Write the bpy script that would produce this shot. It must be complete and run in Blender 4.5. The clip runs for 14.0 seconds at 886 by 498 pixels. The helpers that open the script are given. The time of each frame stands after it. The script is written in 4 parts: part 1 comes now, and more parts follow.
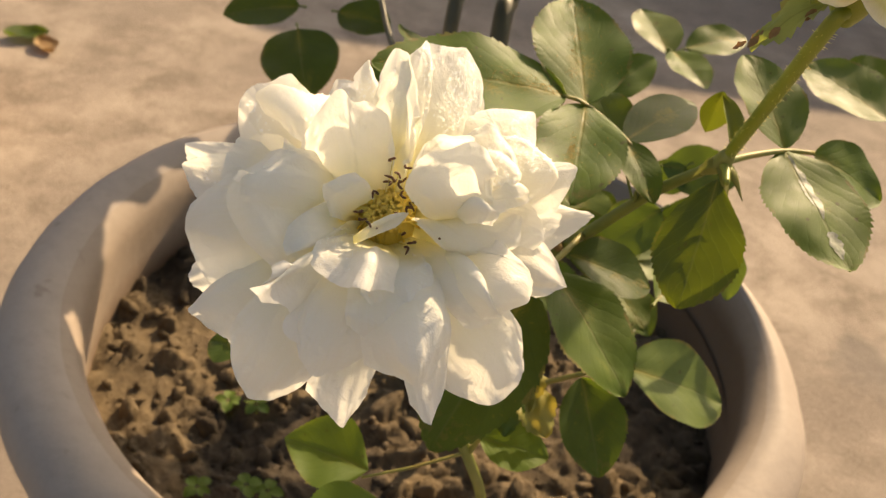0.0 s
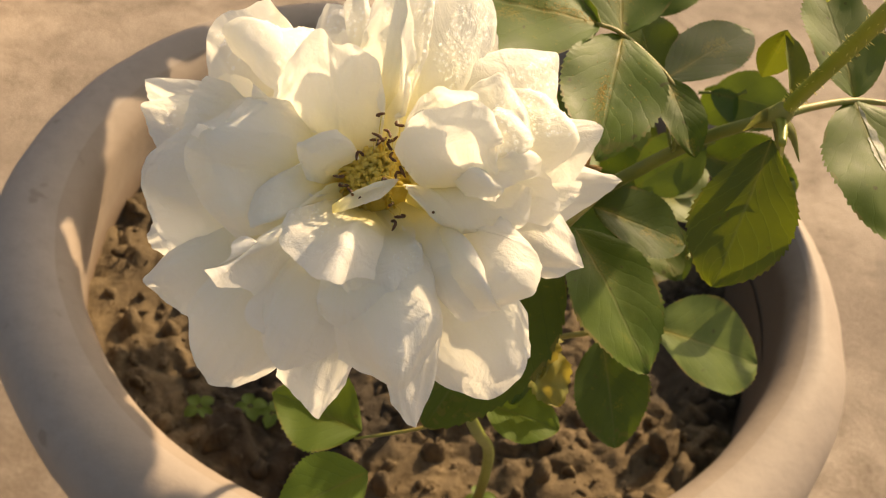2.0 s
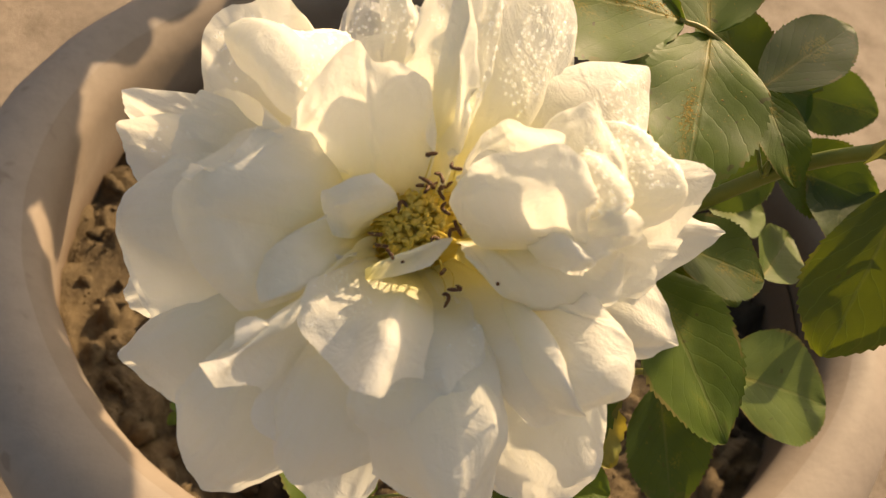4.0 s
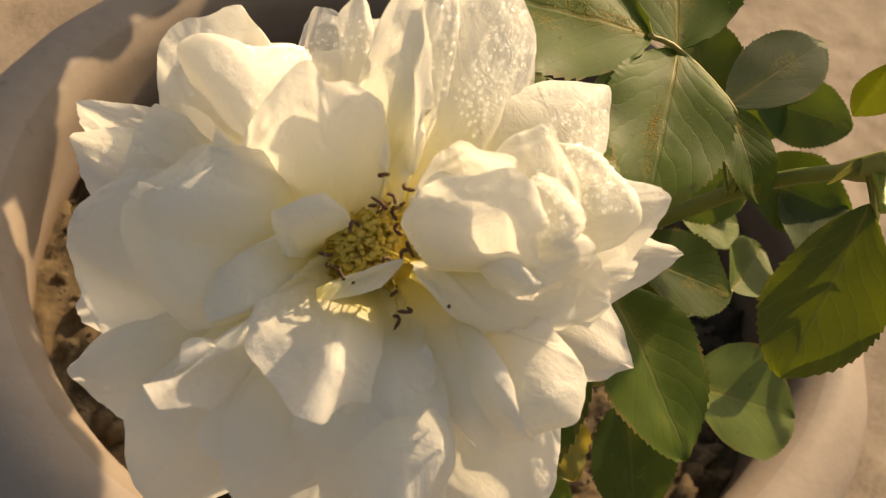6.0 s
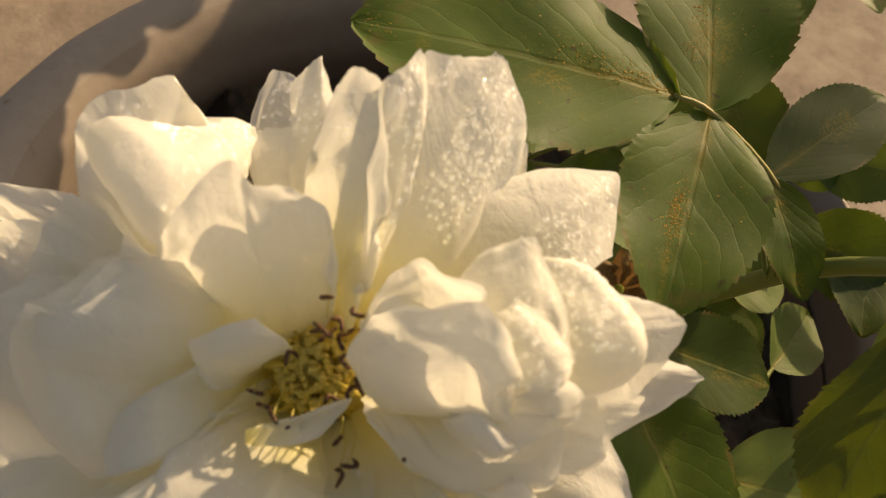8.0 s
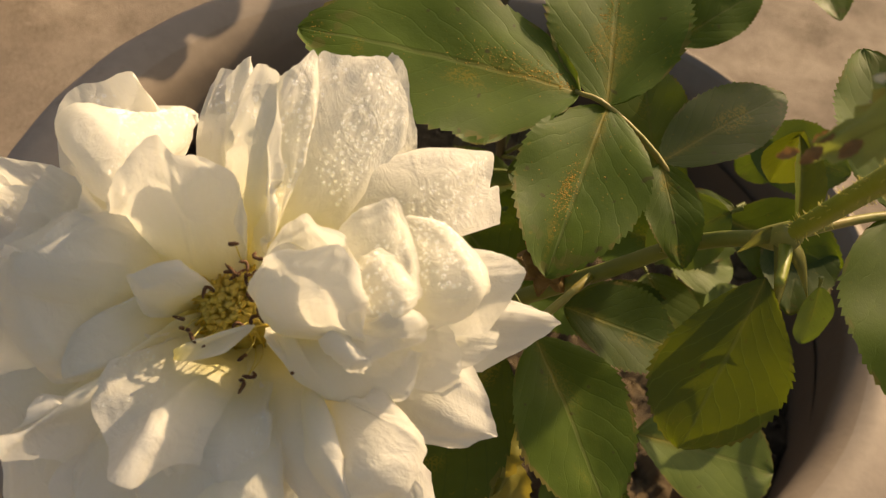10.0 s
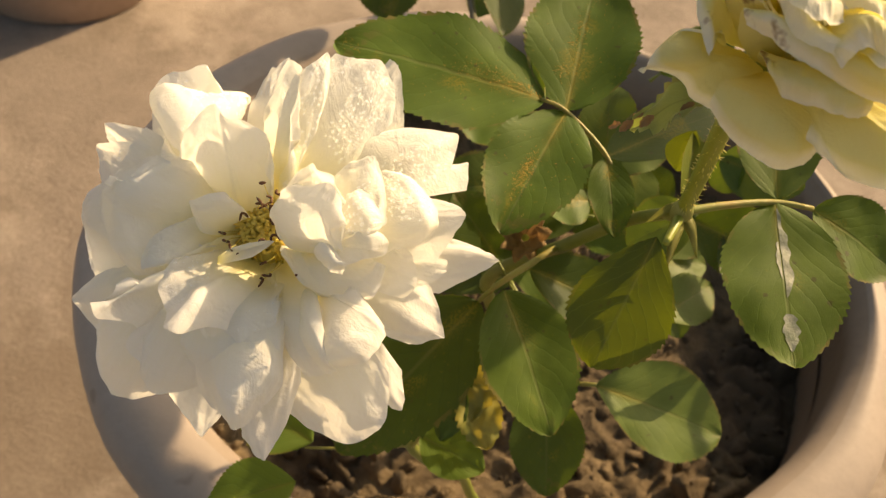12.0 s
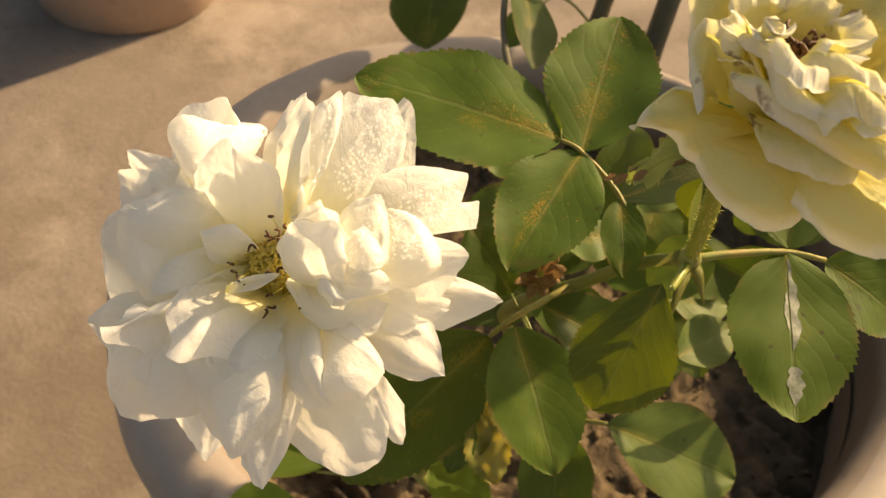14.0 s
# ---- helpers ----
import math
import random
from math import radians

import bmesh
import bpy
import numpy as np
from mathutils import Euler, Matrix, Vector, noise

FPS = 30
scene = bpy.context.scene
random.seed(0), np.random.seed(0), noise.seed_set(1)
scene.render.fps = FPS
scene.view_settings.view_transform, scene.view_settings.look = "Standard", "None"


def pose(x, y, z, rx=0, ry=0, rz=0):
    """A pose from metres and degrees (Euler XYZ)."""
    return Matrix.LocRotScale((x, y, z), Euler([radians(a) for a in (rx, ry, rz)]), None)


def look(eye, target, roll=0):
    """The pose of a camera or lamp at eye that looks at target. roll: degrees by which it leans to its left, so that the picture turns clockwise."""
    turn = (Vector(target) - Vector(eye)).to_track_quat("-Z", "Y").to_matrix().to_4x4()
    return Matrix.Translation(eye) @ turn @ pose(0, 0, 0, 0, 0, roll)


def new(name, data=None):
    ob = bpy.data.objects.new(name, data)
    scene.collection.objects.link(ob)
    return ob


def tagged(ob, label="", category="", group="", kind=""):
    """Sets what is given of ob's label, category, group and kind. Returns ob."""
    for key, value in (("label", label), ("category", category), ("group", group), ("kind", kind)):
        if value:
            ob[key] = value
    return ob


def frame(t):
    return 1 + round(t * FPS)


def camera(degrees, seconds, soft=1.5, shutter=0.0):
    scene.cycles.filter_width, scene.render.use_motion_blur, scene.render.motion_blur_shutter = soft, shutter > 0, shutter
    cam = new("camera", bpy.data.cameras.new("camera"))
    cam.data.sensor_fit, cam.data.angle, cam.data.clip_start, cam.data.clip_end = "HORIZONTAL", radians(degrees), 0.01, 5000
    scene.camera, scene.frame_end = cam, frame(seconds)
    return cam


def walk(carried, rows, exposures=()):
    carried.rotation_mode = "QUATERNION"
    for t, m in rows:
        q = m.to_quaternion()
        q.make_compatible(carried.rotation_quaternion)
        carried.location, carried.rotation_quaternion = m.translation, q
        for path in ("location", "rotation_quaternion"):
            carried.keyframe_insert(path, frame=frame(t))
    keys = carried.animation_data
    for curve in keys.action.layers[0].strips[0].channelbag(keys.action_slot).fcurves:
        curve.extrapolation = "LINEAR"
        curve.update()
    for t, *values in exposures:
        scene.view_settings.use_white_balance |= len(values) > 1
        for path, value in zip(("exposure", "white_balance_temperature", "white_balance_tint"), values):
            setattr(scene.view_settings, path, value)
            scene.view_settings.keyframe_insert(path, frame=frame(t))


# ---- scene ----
cam = camera(48.2, 14.0, soft=1.2)
PATH = [
    (0.0, pose(-0.0358, -0.3537, 0.5896, 53.17, -9.00, 0.00)),
    (0.5, pose(-0.0321, -0.3421, 0.5979, 50.47, -9.02, 0.65)),
    (1.0, pose(-0.0290, -0.3332, 0.5939, 47.79, -9.19, 1.74)),
    (1.5, pose(-0.0285, -0.3197, 0.5910, 46.28, -9.18, 2.61)),
    (2.0, pose(-0.0271, -0.3161, 0.5860, 45.21, -9.05, 3.22)),
    (2.5, pose(-0.0265, -0.3042, 0.5822, 44.15, -9.02, 3.83)),
    (3.0, pose(-0.0330, -0.2892, 0.5753, 43.13, -9.43, 3.99)),
    (5.5, pose(-0.0400, -0.2704, 0.5666, 41.64, -11.69, 2.64)),
    (6.0, pose(-0.0337, -0.2705, 0.5714, 41.47, -11.51, 3.74)),
    (6.5, pose(-0.0353, -0.2585, 0.5739, 41.20, -11.26, 4.72)),
    (7.0, pose(-0.0309, -0.2409, 0.5683, 40.90, -10.99, 5.59)),
    (9.5, pose(-0.0096, -0.2404, 0.5646, 39.94, -8.08, 8.44)),
    (10.0, pose(0.0014, -0.2604, 0.5862, 40.34, -7.38, 9.91)),
    (10.5, pose(0.0100, -0.2767, 0.5939, 40.85, -6.48, 11.70)),
    (11.0, pose(0.0183, -0.2878, 0.6080, 41.27, -5.82, 13.31)),
    (11.5, pose(0.0270, -0.2940, 0.6149, 41.69, -5.38, 14.81)),
    (12.0, pose(0.0330, -0.3049, 0.6196, 42.10, -5.36, 16.39)),
    (12.5, pose(0.0364, -0.3096, 0.6248, 42.56, -5.10, 17.89)),
    (13.0, pose(0.0379, -0.3086, 0.6241, 42.68, -4.99, 18.94)),
    (13.5, pose(0.0398, -0.3029, 0.6230, 42.46, -5.05, 19.55)),
    (14.0, pose(0.0410, -0.2997, 0.6253, 42.60, -4.65, 20.04)),
]
walk(cam, PATH, [(0.0, 0.69, 7700, 11), (3.0, 0.52, 8100, 11), (6.5, 0.18, 8300, 11), (9.5, -0.12, 8150, 11), (10.5, 0.40, 8200, 11), (11.5, 0.57, 8250, 11), (14.0, 0.60, 8350, 11)])
cam.data.dof.use_dof = True
cam.data.dof.focus_distance = 0.178
cam.data.dof.aperture_fstop = 40.0

# light: a low warm sun from behind and to the right, clear sky
SUN_AZ, SUN_EL = 55.0, 31.0
to_sun = Vector((math.cos(radians(SUN_AZ)) * math.cos(radians(SUN_EL)), math.sin(radians(SUN_AZ)) * math.cos(radians(SUN_EL)), math.sin(radians(SUN_EL))))
sun = new("sun", bpy.data.lights.new("sun", "SUN"))
sun.data.energy, sun.data.angle, sun.data.color = 4.9, radians(0.6), (1.0, 0.80, 0.56)
sun.matrix_world = look(to_sun * 5, (0, 0, 0))
world = bpy.data.worlds.new("world")
scene.world = world
world.use_nodes = True
wn = world.node_tree.nodes
sky = wn.new("ShaderNodeTexSky")
sky.sky_type, sky.sun_disc = "NISHITA", False
sky.sun_elevation, sky.sun_rotation = radians(SUN_EL), radians(90 - SUN_AZ)
sky.air_density, sky.dust_density = 1.0, 4.0
world.node_tree.links.new(sky.outputs[0], wn["Background"].inputs[0])
wn["Background"].inputs[1].default_value = 0.108


# ---- small tools ----
def smooth(a, b, x):
    x = min(1.0, max(0.0, (x - a) / (b - a)))
    return x * x * (3 - 2 * x)


def mesh_of(name, bm, mats, smooth_shade=True):
    me = bpy.data.meshes.new(name)
    bm.normal_update()
    bm.to_mesh(me)
    bm.free()
    for m in mats if isinstance(mats, (list, tuple)) else [mats]:
        me.materials.append(m)
    if smooth_shade:
        me.polygons.foreach_set("use_smooth", [True] * len(me.polygons))
    return me


def part(name, bm, mats, parent, label="", smooth_shade=True):
    ob = new(name, mesh_of(name, bm, mats, smooth_shade))
    ob.parent = parent
    return tagged(ob, label) if label else ob


def thing(name, label, category, group="", kind=""):
    return tagged(new(name), label, category, group, kind)


def grid(bm, rows, uv=None, mat=0, closed=False):
    """Faces between rows of points; uv: a function (row share, column share) -> (u, v)."""
    layer = bm.loops.layers.uv.verify()
    vs = [[bm.verts.new(p) for p in r] for r in rows]
    nr, nc = len(vs), len(vs[0])
    for i in range(nr - 1):
        for j in range(nc if closed else nc - 1):
            j2 = (j + 1) % nc
            f = bm.faces.new((vs[i][j], vs[i][j2], vs[i + 1][j2], vs[i + 1][j]))
            f.material_index = mat
            cols = (j, j + 1, j + 1, j)
            for loop, a, b in zip(f.loops, (i, i, i + 1, i + 1), cols):
                s, t = a / (nr - 1), b / (nc if closed else nc - 1)
                loop[layer].uv = uv(s, t) if uv else (t, s)
    return vs


def tube(bm, pts, radii, sides=8, mat=0):
    """A round tube along points, closed at both ends."""
    pts = [Vector(p) for p in pts]
    rows, ref = [], Vector((0.3, 0.5, 0.8)).normalized()
    for i, p in enumerate(pts):
        d = (pts[min(i + 1, len(pts) - 1)] - pts[max(i - 1, 0)]).normalized()
        a = d.cross(ref)
        a = a.normalized() if a.length > 0.05 else d.orthogonal().normalized()
        b = d.cross(a)
        rows.append([p + radii[i] * (math.cos(t) * a + math.sin(t) * b) for t in (math.tau * k / sides for k in range(sides))])
    vs = grid(bm, rows, mat=mat, closed=True)
    for ring in (vs[0], vs[-1]):
        try:
            bm.faces.new(ring if ring is vs[-1] else ring[::-1]).material_index = mat
        except ValueError:
            pass


def curve_points(ctrl, n):
    """Catmull-Rom points through control points."""
    c = [Vector(p) for p in ctrl]
    c = [2 * c[0] - c[1]] + c + [2 * c[-1] - c[-2]]
    out = []
    for k in range(n):
        x = k / (n - 1) * (len(c) - 3)
        i = min(int(x), len(c) - 4)
        t = x - i
        p0, p1, p2, p3 = c[i:i + 4]
        out.append(0.5 * (2 * p1 + (p2 - p0) * t + (2 * p0 - 5 * p1 + 4 * p2 - p3) * t * t + (3 * p1 - p0 - 3 * p2 + p3) * t ** 3))
    return out


def lathe(bm, profile, sides, mat=0):
    rows = [[(r * math.cos(a), r * math.sin(a), z) for a in (math.tau * k / sides for k in range(sides))] for r, z in profile]
    return grid(bm, rows, mat=mat, closed=True)


# ---- materials ----
class Nodes:
    def __init__(self, name):
        self.m = bpy.data.materials.new(name)
        self.m.use_nodes = True
        self.t = self.m.node_tree
        self.n = self.t.nodes
        self.b = self.n["Principled BSDF"]
        self.out = self.n["Material Output"]

    def add(self, kind, ins=None, **props):
        node = self.n.new(kind)
        for k, v in props.items():
            setattr(node, k, v)
        for k, v in (ins or {}).items():
            self.put(node, k, v)
        return node

    def put(self, node, key, v):
        if isinstance(v, bpy.types.NodeSocket):
            self.t.links.new(v, node.inputs[key])
        else:
            if isinstance(v, tuple) and len(v) == 3 and node.inputs[key].type == "RGBA":
                v = (*v, 1.0)
            node.inputs[key].default_value = v

    def noise(self, vec, scale, detail=4, rough=0.55, dist=0.0):
        return self.add("ShaderNodeTexNoise", {"Vector": vec, "Scale": scale, "Detail": detail, "Roughness": rough, "Distortion": dist}).outputs["Fac"]

    def ramp(self, fac, stops):
        r = self.add("ShaderNodeValToRGB", {"Fac": fac})
        e = r.color_ramp.elements
        while len(e) < len(stops):
            e.new(0.5)
        for el, (p, c) in zip(e, stops):
            el.position = p
            el.color = (c, c, c, 1) if isinstance(c, (int, float)) else (*c, 1)
        return r.outputs[0]

    def mix(self, fac, a, b, blend="MIX"):
        x = self.add("ShaderNodeMix", data_type="RGBA", blend_type=blend)
        for i, v in ((0, fac), (6, a), (7, b)):
            if isinstance(v, (tuple, list)):
                v = (*v, 1) if len(v) == 3 else v
            self.put(x, i, v)
        return x.outputs[2]

    def math(self, op, a, b=0.0, clamp=False):
        x = self.add("ShaderNodeMath", {0: a, 1: b}, operation=op, use_clamp=clamp)
        return x.outputs[0]

    def bump(self, h, strength, dist):
        return self.add("ShaderNodeBump", {"Height": h, "Strength": strength, "Distance": dist}).outputs[0]

    def set(self, **kw):
        for k, v in kw.items():
            self.put(self.b, k.replace("_", " "), v)
        return self

    def coords(self):
        tc = self.add("ShaderNodeTexCoord")
        sep = self.add("ShaderNodeSeparateXYZ", {0: tc.outputs["UV"]})
        return tc.outputs["Object"], tc.outputs["UV"], sep.outputs[0], sep.outputs[1]

    def leafy(self, color, normal, share, trans_color):
        """Adds light that passes through the sheet."""
        tr = self.add("ShaderNodeBsdfTranslucent", {"Color": trans_color, "Normal": normal})
        mx = self.add("ShaderNodeMixShader", {0: share, 1: self.b.outputs[0], 2: tr.outputs[0]})
        self.t.links.new(mx.outputs[0], self.out.inputs[0])
        return self.m


def petal_material(name, body, heart, trans, share, brown=0.0, margin=None):
    k = Nodes(name)
    obj, uv, u, v = k.coords()
    streak = k.add("ShaderNodeMapping", {0: uv, 3: (26, 2.2, 1)}).outputs[0]
    veins = k.noise(streak, 1.6, 3, 0.6, 0.6)
    crinkle = k.noise(obj, 240, 4, 0.6, 0.8)
    blot = k.noise(obj, 70, 3, 0.5)
    along = k.math("ADD", v, k.math("MULTIPLY", k.math("SUBTRACT", blot, 0.5), 0.35))
    tint = k.ramp(along, [(0.06, heart), (0.30, tuple(0.45 * h + 0.55 * b for h, b in zip(heart, body))), (0.62, tuple(0.10 * h + 0.90 * b for h, b in zip(heart, body))), (0.86, body)] + ([(0.94, margin)] if margin else []))
    tint = k.mix(k.math("MULTIPLY", k.ramp(veins, [(0.45, 0.0), (0.75, 1.0)]), 0.06), tint, tuple(0.9 * x for x in heart))
    if brown:
        worn = k.math("ADD", k.noise(obj, 95, 4, 0.6), k.math("MULTIPLY", k.ramp(v, [(0.55, 0.0), (1.0, 1.0)]), 0.09))
        spots = k.ramp(worn, [(0.715, 0.0), (0.76, brown)])
        tint = k.mix(spots, tint, (0.22, 0.11, 0.03))
    h = k.math("ADD", k.math("MULTIPLY", crinkle, 0.5), k.math("MULTIPLY", veins, 0.07))
    h = k.math("MULTIPLY", k.math("ADD", h, k.math("MULTIPLY", k.noise(obj, 95, 3, 0.5, 1.2), 0.8)), k.ramp(v, [(0.2, 0.4), (0.9, 1.0)]))
    nrm = k.bump(k.math("ADD", h, k.math("MULTIPLY", k.noise(obj, 420, 3, 0.55, 1.6), 0.10)), 0.62, 0.0012)
    k.set(Base_Color=tint, Roughness=0.55, Normal=nrm)
    k.set(**{"Specular_IOR_Level": 0.25})
    tc = k.mix(1.0, tint, trans, "MULTIPLY")
    return k.leafy(tint, nrm, share, tc)


def leaf_material(name, dark, light, trans, share, dust=0.6, rough=0.50, vein=0.16):
    k = Nodes(name)
    obj, uv, u, v = k.coords()
    off = k.math("ABSOLUTE", k.math("SUBTRACT", u, 0.5))
    # side veins run outwards and forwards from the midrib
    slant = k.math("SUBTRACT", k.math("MULTIPLY", v, 7.0), k.math("MULTIPLY", k.math("POWER", off, 0.9), 5.6))
    wob = k.math("ADD", slant, k.math("MULTIPLY", k.noise(uv, 5, 2), 0.8))
    saw = k.math("ABSOLUTE", k.math("SUBTRACT", k.math("FRACT", wob), 0.5))
    side = k.ramp(saw, [(0.018, 1.0), (0.05, 0.0)])
    mid = k.ramp(off, [(0.008, 1.0), (0.022, 0.0)])
    net = k.add("ShaderNodeTexVoronoi", {"Vector": uv, "Scale": 38.0}, feature="DISTANCE_TO_EDGE").outputs[0]
    mott = k.noise(obj, 130, 5, 0.6)
    rnd = k.add("ShaderNodeObjectInfo").outputs["Random"]
    base = k.mix(k.ramp(mott, [(0.35, 0.0), (0.7, 1.0)]), dark, light)
    base = k.mix(k.math("MULTIPLY", rnd, 0.35), base, tuple(1.25 * x for x in light))
    base = k.mix(k.math("MULTIPLY", k.ramp(k.noise(obj, 38, 3, 0.5), [(0.42, 0.0), (0.62, 1.0)]), 0.4), base, tuple(0.7 * x for x in dark))
    base = k.mix(k.math("MULTIPLY", side, vein), base, tuple(1.9 * x for x in light))
    rib = k.ramp(v, [(0.05, (0.30, 0.25, 0.05)), (0.45, (0.17, 0.18, 0.05)), (0.9, (0.11, 0.14, 0.04))])
    base = k.mix(k.math("MULTIPLY", mid, 0.5), base, rib)
    glow = k.math("MULTIPLY", k.ramp(off, [(0.01, 1.0), (0.09, 0.0)]), k.ramp(v, [(0.0, 0.45), (0.45, 0.0)]))
    base = k.mix(glow, base, (0.24, 0.19, 0.04))
    # fine ochre dust and specks, thickest beside the midrib
    speck = k.ramp(k.noise(obj, 1700, 2, 0.7), [(0.49, 0.0), (0.53, 1.0)])
    patch = k.math("MULTIPLY", k.ramp(k.noise(obj, 72, 1, 0.4), [(0.565, 0.0), (0.60, 1.0)]), k.ramp(off, [(0.10, 1.0), (0.18, 0.06)]))
    near = k.math("MULTIPLY", k.ramp(off, [(0.02, 1.0), (0.13, 0.0)]), k.ramp(v, [(0.02, 1.0), (0.42, 0.0)]))
    patch = k.math("MAXIMUM", patch, k.math("MULTIPLY", near, 0.8))
    few = k.ramp(k.noise(obj, 800, 1, 0.5), [(0.70, 0.0), (0.74, 1.0)])
    dusty = k.math("MULTIPLY", k.math("ADD", k.math("MULTIPLY", speck, patch), k.math("MULTIPLY", few, 0.5), True), dust, True)
    base = k.mix(dusty, base, (0.44, 0.28, 0.025))
    base = k.mix(k.math("MULTIPLY", patch, 0.22 * dust), base, (0.20, 0.16, 0.03))
    dots = k.ramp(k.noise(obj, 420, 1, 0.4), [(0.745, 0.0), (0.765, 0.8)])
    base = k.mix(dots, base, (0.05, 0.035, 0.015))
    # browned margin
    edge = k.math("ADD", k.math("MULTIPLY", off, 2.0), k.math("MULTIPLY", k.noise(obj, 120, 3), 0.12))
    base = k.mix(k.math("MULTIPLY", k.math("MULTIPLY", k.ramp(edge, [(0.99, 0.0), (1.05, 1.0)]), k.ramp(k.noise(obj, 160, 2), [(0.5, 0.0), (0.6, 1.0)])), 0.6), base, (0.20, 0.12, 0.04))
    # scorched spots near the tip
    burnt = k.math("MULTIPLY", k.ramp(k.noise(obj, 330, 2, 0.5), [(0.56, 0.0), (0.59, 1.0)]), k.ramp(v, [(0.74, 0.0), (0.90, 0.9)]))
    base = k.mix(k.math("MULTIPLY", burnt, dust), base, (0.20, 0.10, 0.05))
    h = k.math("SUBTRACT", k.math("MULTIPLY", mott, 0.5), k.math("ADD", k.math("MULTIPLY", side, 0.14), k.math("MULTIPLY", mid, 0.6)))
    h = k.math("ADD", h, k.math("MULTIPLY", k.ramp(net, [(0.0, 0.0), (0.12, 1.0)]), 0.05))
    # the blade swells between its side veins
    h = k.math("ADD", h, k.math("MULTIPLY", k.ramp(saw, [(0.0, 0.0), (0.28, 1.0)]), 0.16))
    nrm = k.bump(h, 0.24, 0.0005)
    k.set(Base_Color=base, Normal=nrm, Roughness=k.ramp(mott, [(0.3, rough - 0.06), (0.7, rough + 0.12)]))
    k.set(**{"Specular_IOR_Level": 0.22})
    return k.leafy(base, nrm, share, k.mix(k.math("MULTIPLY", k.math("ADD", side, mid, True), 0.45), trans, tuple(0.45 * x for x in trans)))


def plain(name, c1, c2, scale, rough, bump_scale=0.0, bump_dist=0.0005, share=0.0, trans=(0.4, 0.5, 0.1)):
    k = Nodes(name)
    obj, uv, u, v = k.coords()
    a = k.noise(obj, scale, 5, 0.6)
    col = k.mix(k.ramp(a, [(0.3, 0.0), (0.7, 1.0)]), c1, c2)
    nrm = k.bump(k.noise(obj, bump_scale or scale * 3, 4, 0.6), 0.4, bump_dist)
    k.set(Base_Color=col, Roughness=rough, Normal=nrm)
    return k.leafy(col, nrm, share, trans) if share else k.m


M_PETAL = petal_material("white_petal", (0.955, 0.942, 0.885), (0.93, 0.87, 0.40), (1.0, 0.99, 0.95), 0.47)
M_PETAL2 = petal_material("yellow_petal", (0.77, 0.73, 0.36), (0.74, 0.63, 0.15), (1.0, 0.95, 0.55), 0.42, brown=0.8, margin=(0.88, 0.86, 0.74))
M_LEAF = leaf_material("leaf", (0.044, 0.084, 0.009), (0.080, 0.132, 0.016), (0.26, 0.36, 0.03), 0.20, dust=0.3)
M_LEAFN = leaf_material("leaf_clean", (0.046, 0.082, 0.009), (0.082, 0.130, 0.015), (0.26, 0.36, 0.03), 0.20, dust=0.12)
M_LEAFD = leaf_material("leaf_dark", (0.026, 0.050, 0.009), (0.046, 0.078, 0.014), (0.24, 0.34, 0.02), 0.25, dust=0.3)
M_LEAFB = leaf_material("leaf_bright", (0.070, 0.125, 0.020), (0.11, 0.17, 0.03), (0.34, 0.46, 0.03), 0.32, dust=0.1)
M_LEAFP = leaf_material("leaf_pale", (0.070, 0.108, 0.022), (0.108, 0.150, 0.034), (0.24, 0.33, 0.03), 0.2, dust=0.15)
M_LEAFT = leaf_material("leaf_olive", (0.036, 0.056, 0.010), (0.062, 0.084, 0.014), (0.26, 0.32, 0.010), 0.21, dust=0.1, vein=0.7)
M_YOUNG = leaf_material("young_leaf", (0.06, 0.085, 0.015), (0.10, 0.12, 0.02), (0.28, 0.32, 0.02), 0.25, dust=0.1)
M_SEPAL = leaf_material("ragged_sepal", (0.22, 0.26, 0.08), (0.30, 0.34, 0.12), (0.4, 0.45, 0.08), 0.25, dust=0.0)
M_YELLEAF = plain("yellowed_leaf", (0.42, 0.33, 0.05), (0.16, 0.20, 0.05), 120, 0.6, share=0.3, trans=(0.6, 0.45, 0.05))
M_STEM = plain("green_stem", (0.19, 0.225, 0.022), (0.27, 0.29, 0.035), 60, 0.45, 300)
M_STEMG = plain("old_stem", (0.12, 0.15, 0.022), (0.19, 0.21, 0.035), 60, 0.5, 250)
M_STEMD = plain("dark_stem", (0.055, 0.048, 0.022), (0.10, 0.082, 0.034), 60, 0.5, 200)
M_PETIOLE = plain("petiole", (0.30, 0.22, 0.045), (0.21, 0.23, 0.04), 150, 0.5, 400)
M_STIPULE = plain("stipule", (0.36, 0.34, 0.11), (0.27, 0.29, 0.07), 200, 0.5, 600, 0.0003, 0.25, (0.5, 0.5, 0.12))
M_BROWN = plain("withered", (0.17, 0.09, 0.035), (0.30, 0.20, 0.08), 160, 0.8, 400, share=0.2, trans=(0.4, 0.2, 0.06))
M_GRAIN = plain("ochre_dust", (0.42, 0.24, 0.02), (0.58, 0.36, 0.05), 900, 0.8)
M_ANTHER = plain("anther", (0.07, 0.024, 0.008), (0.17, 0.07, 0.02), 900, 0.6, 2000, 0.0002)
M_FILAMENT = plain("filament", (0.72, 0.62, 0.14), (0.80, 0.74, 0.32), 500, 0.5, 900, 0.0001, 0.3, (0.8, 0.7, 0.2))
M_STYLE = plain("style", (0.84, 0.63, 0.09), (0.92, 0.78, 0.24), 900, 0.5, 1500, 0.0002, 0.35, (0.95, 0.78, 0.2))


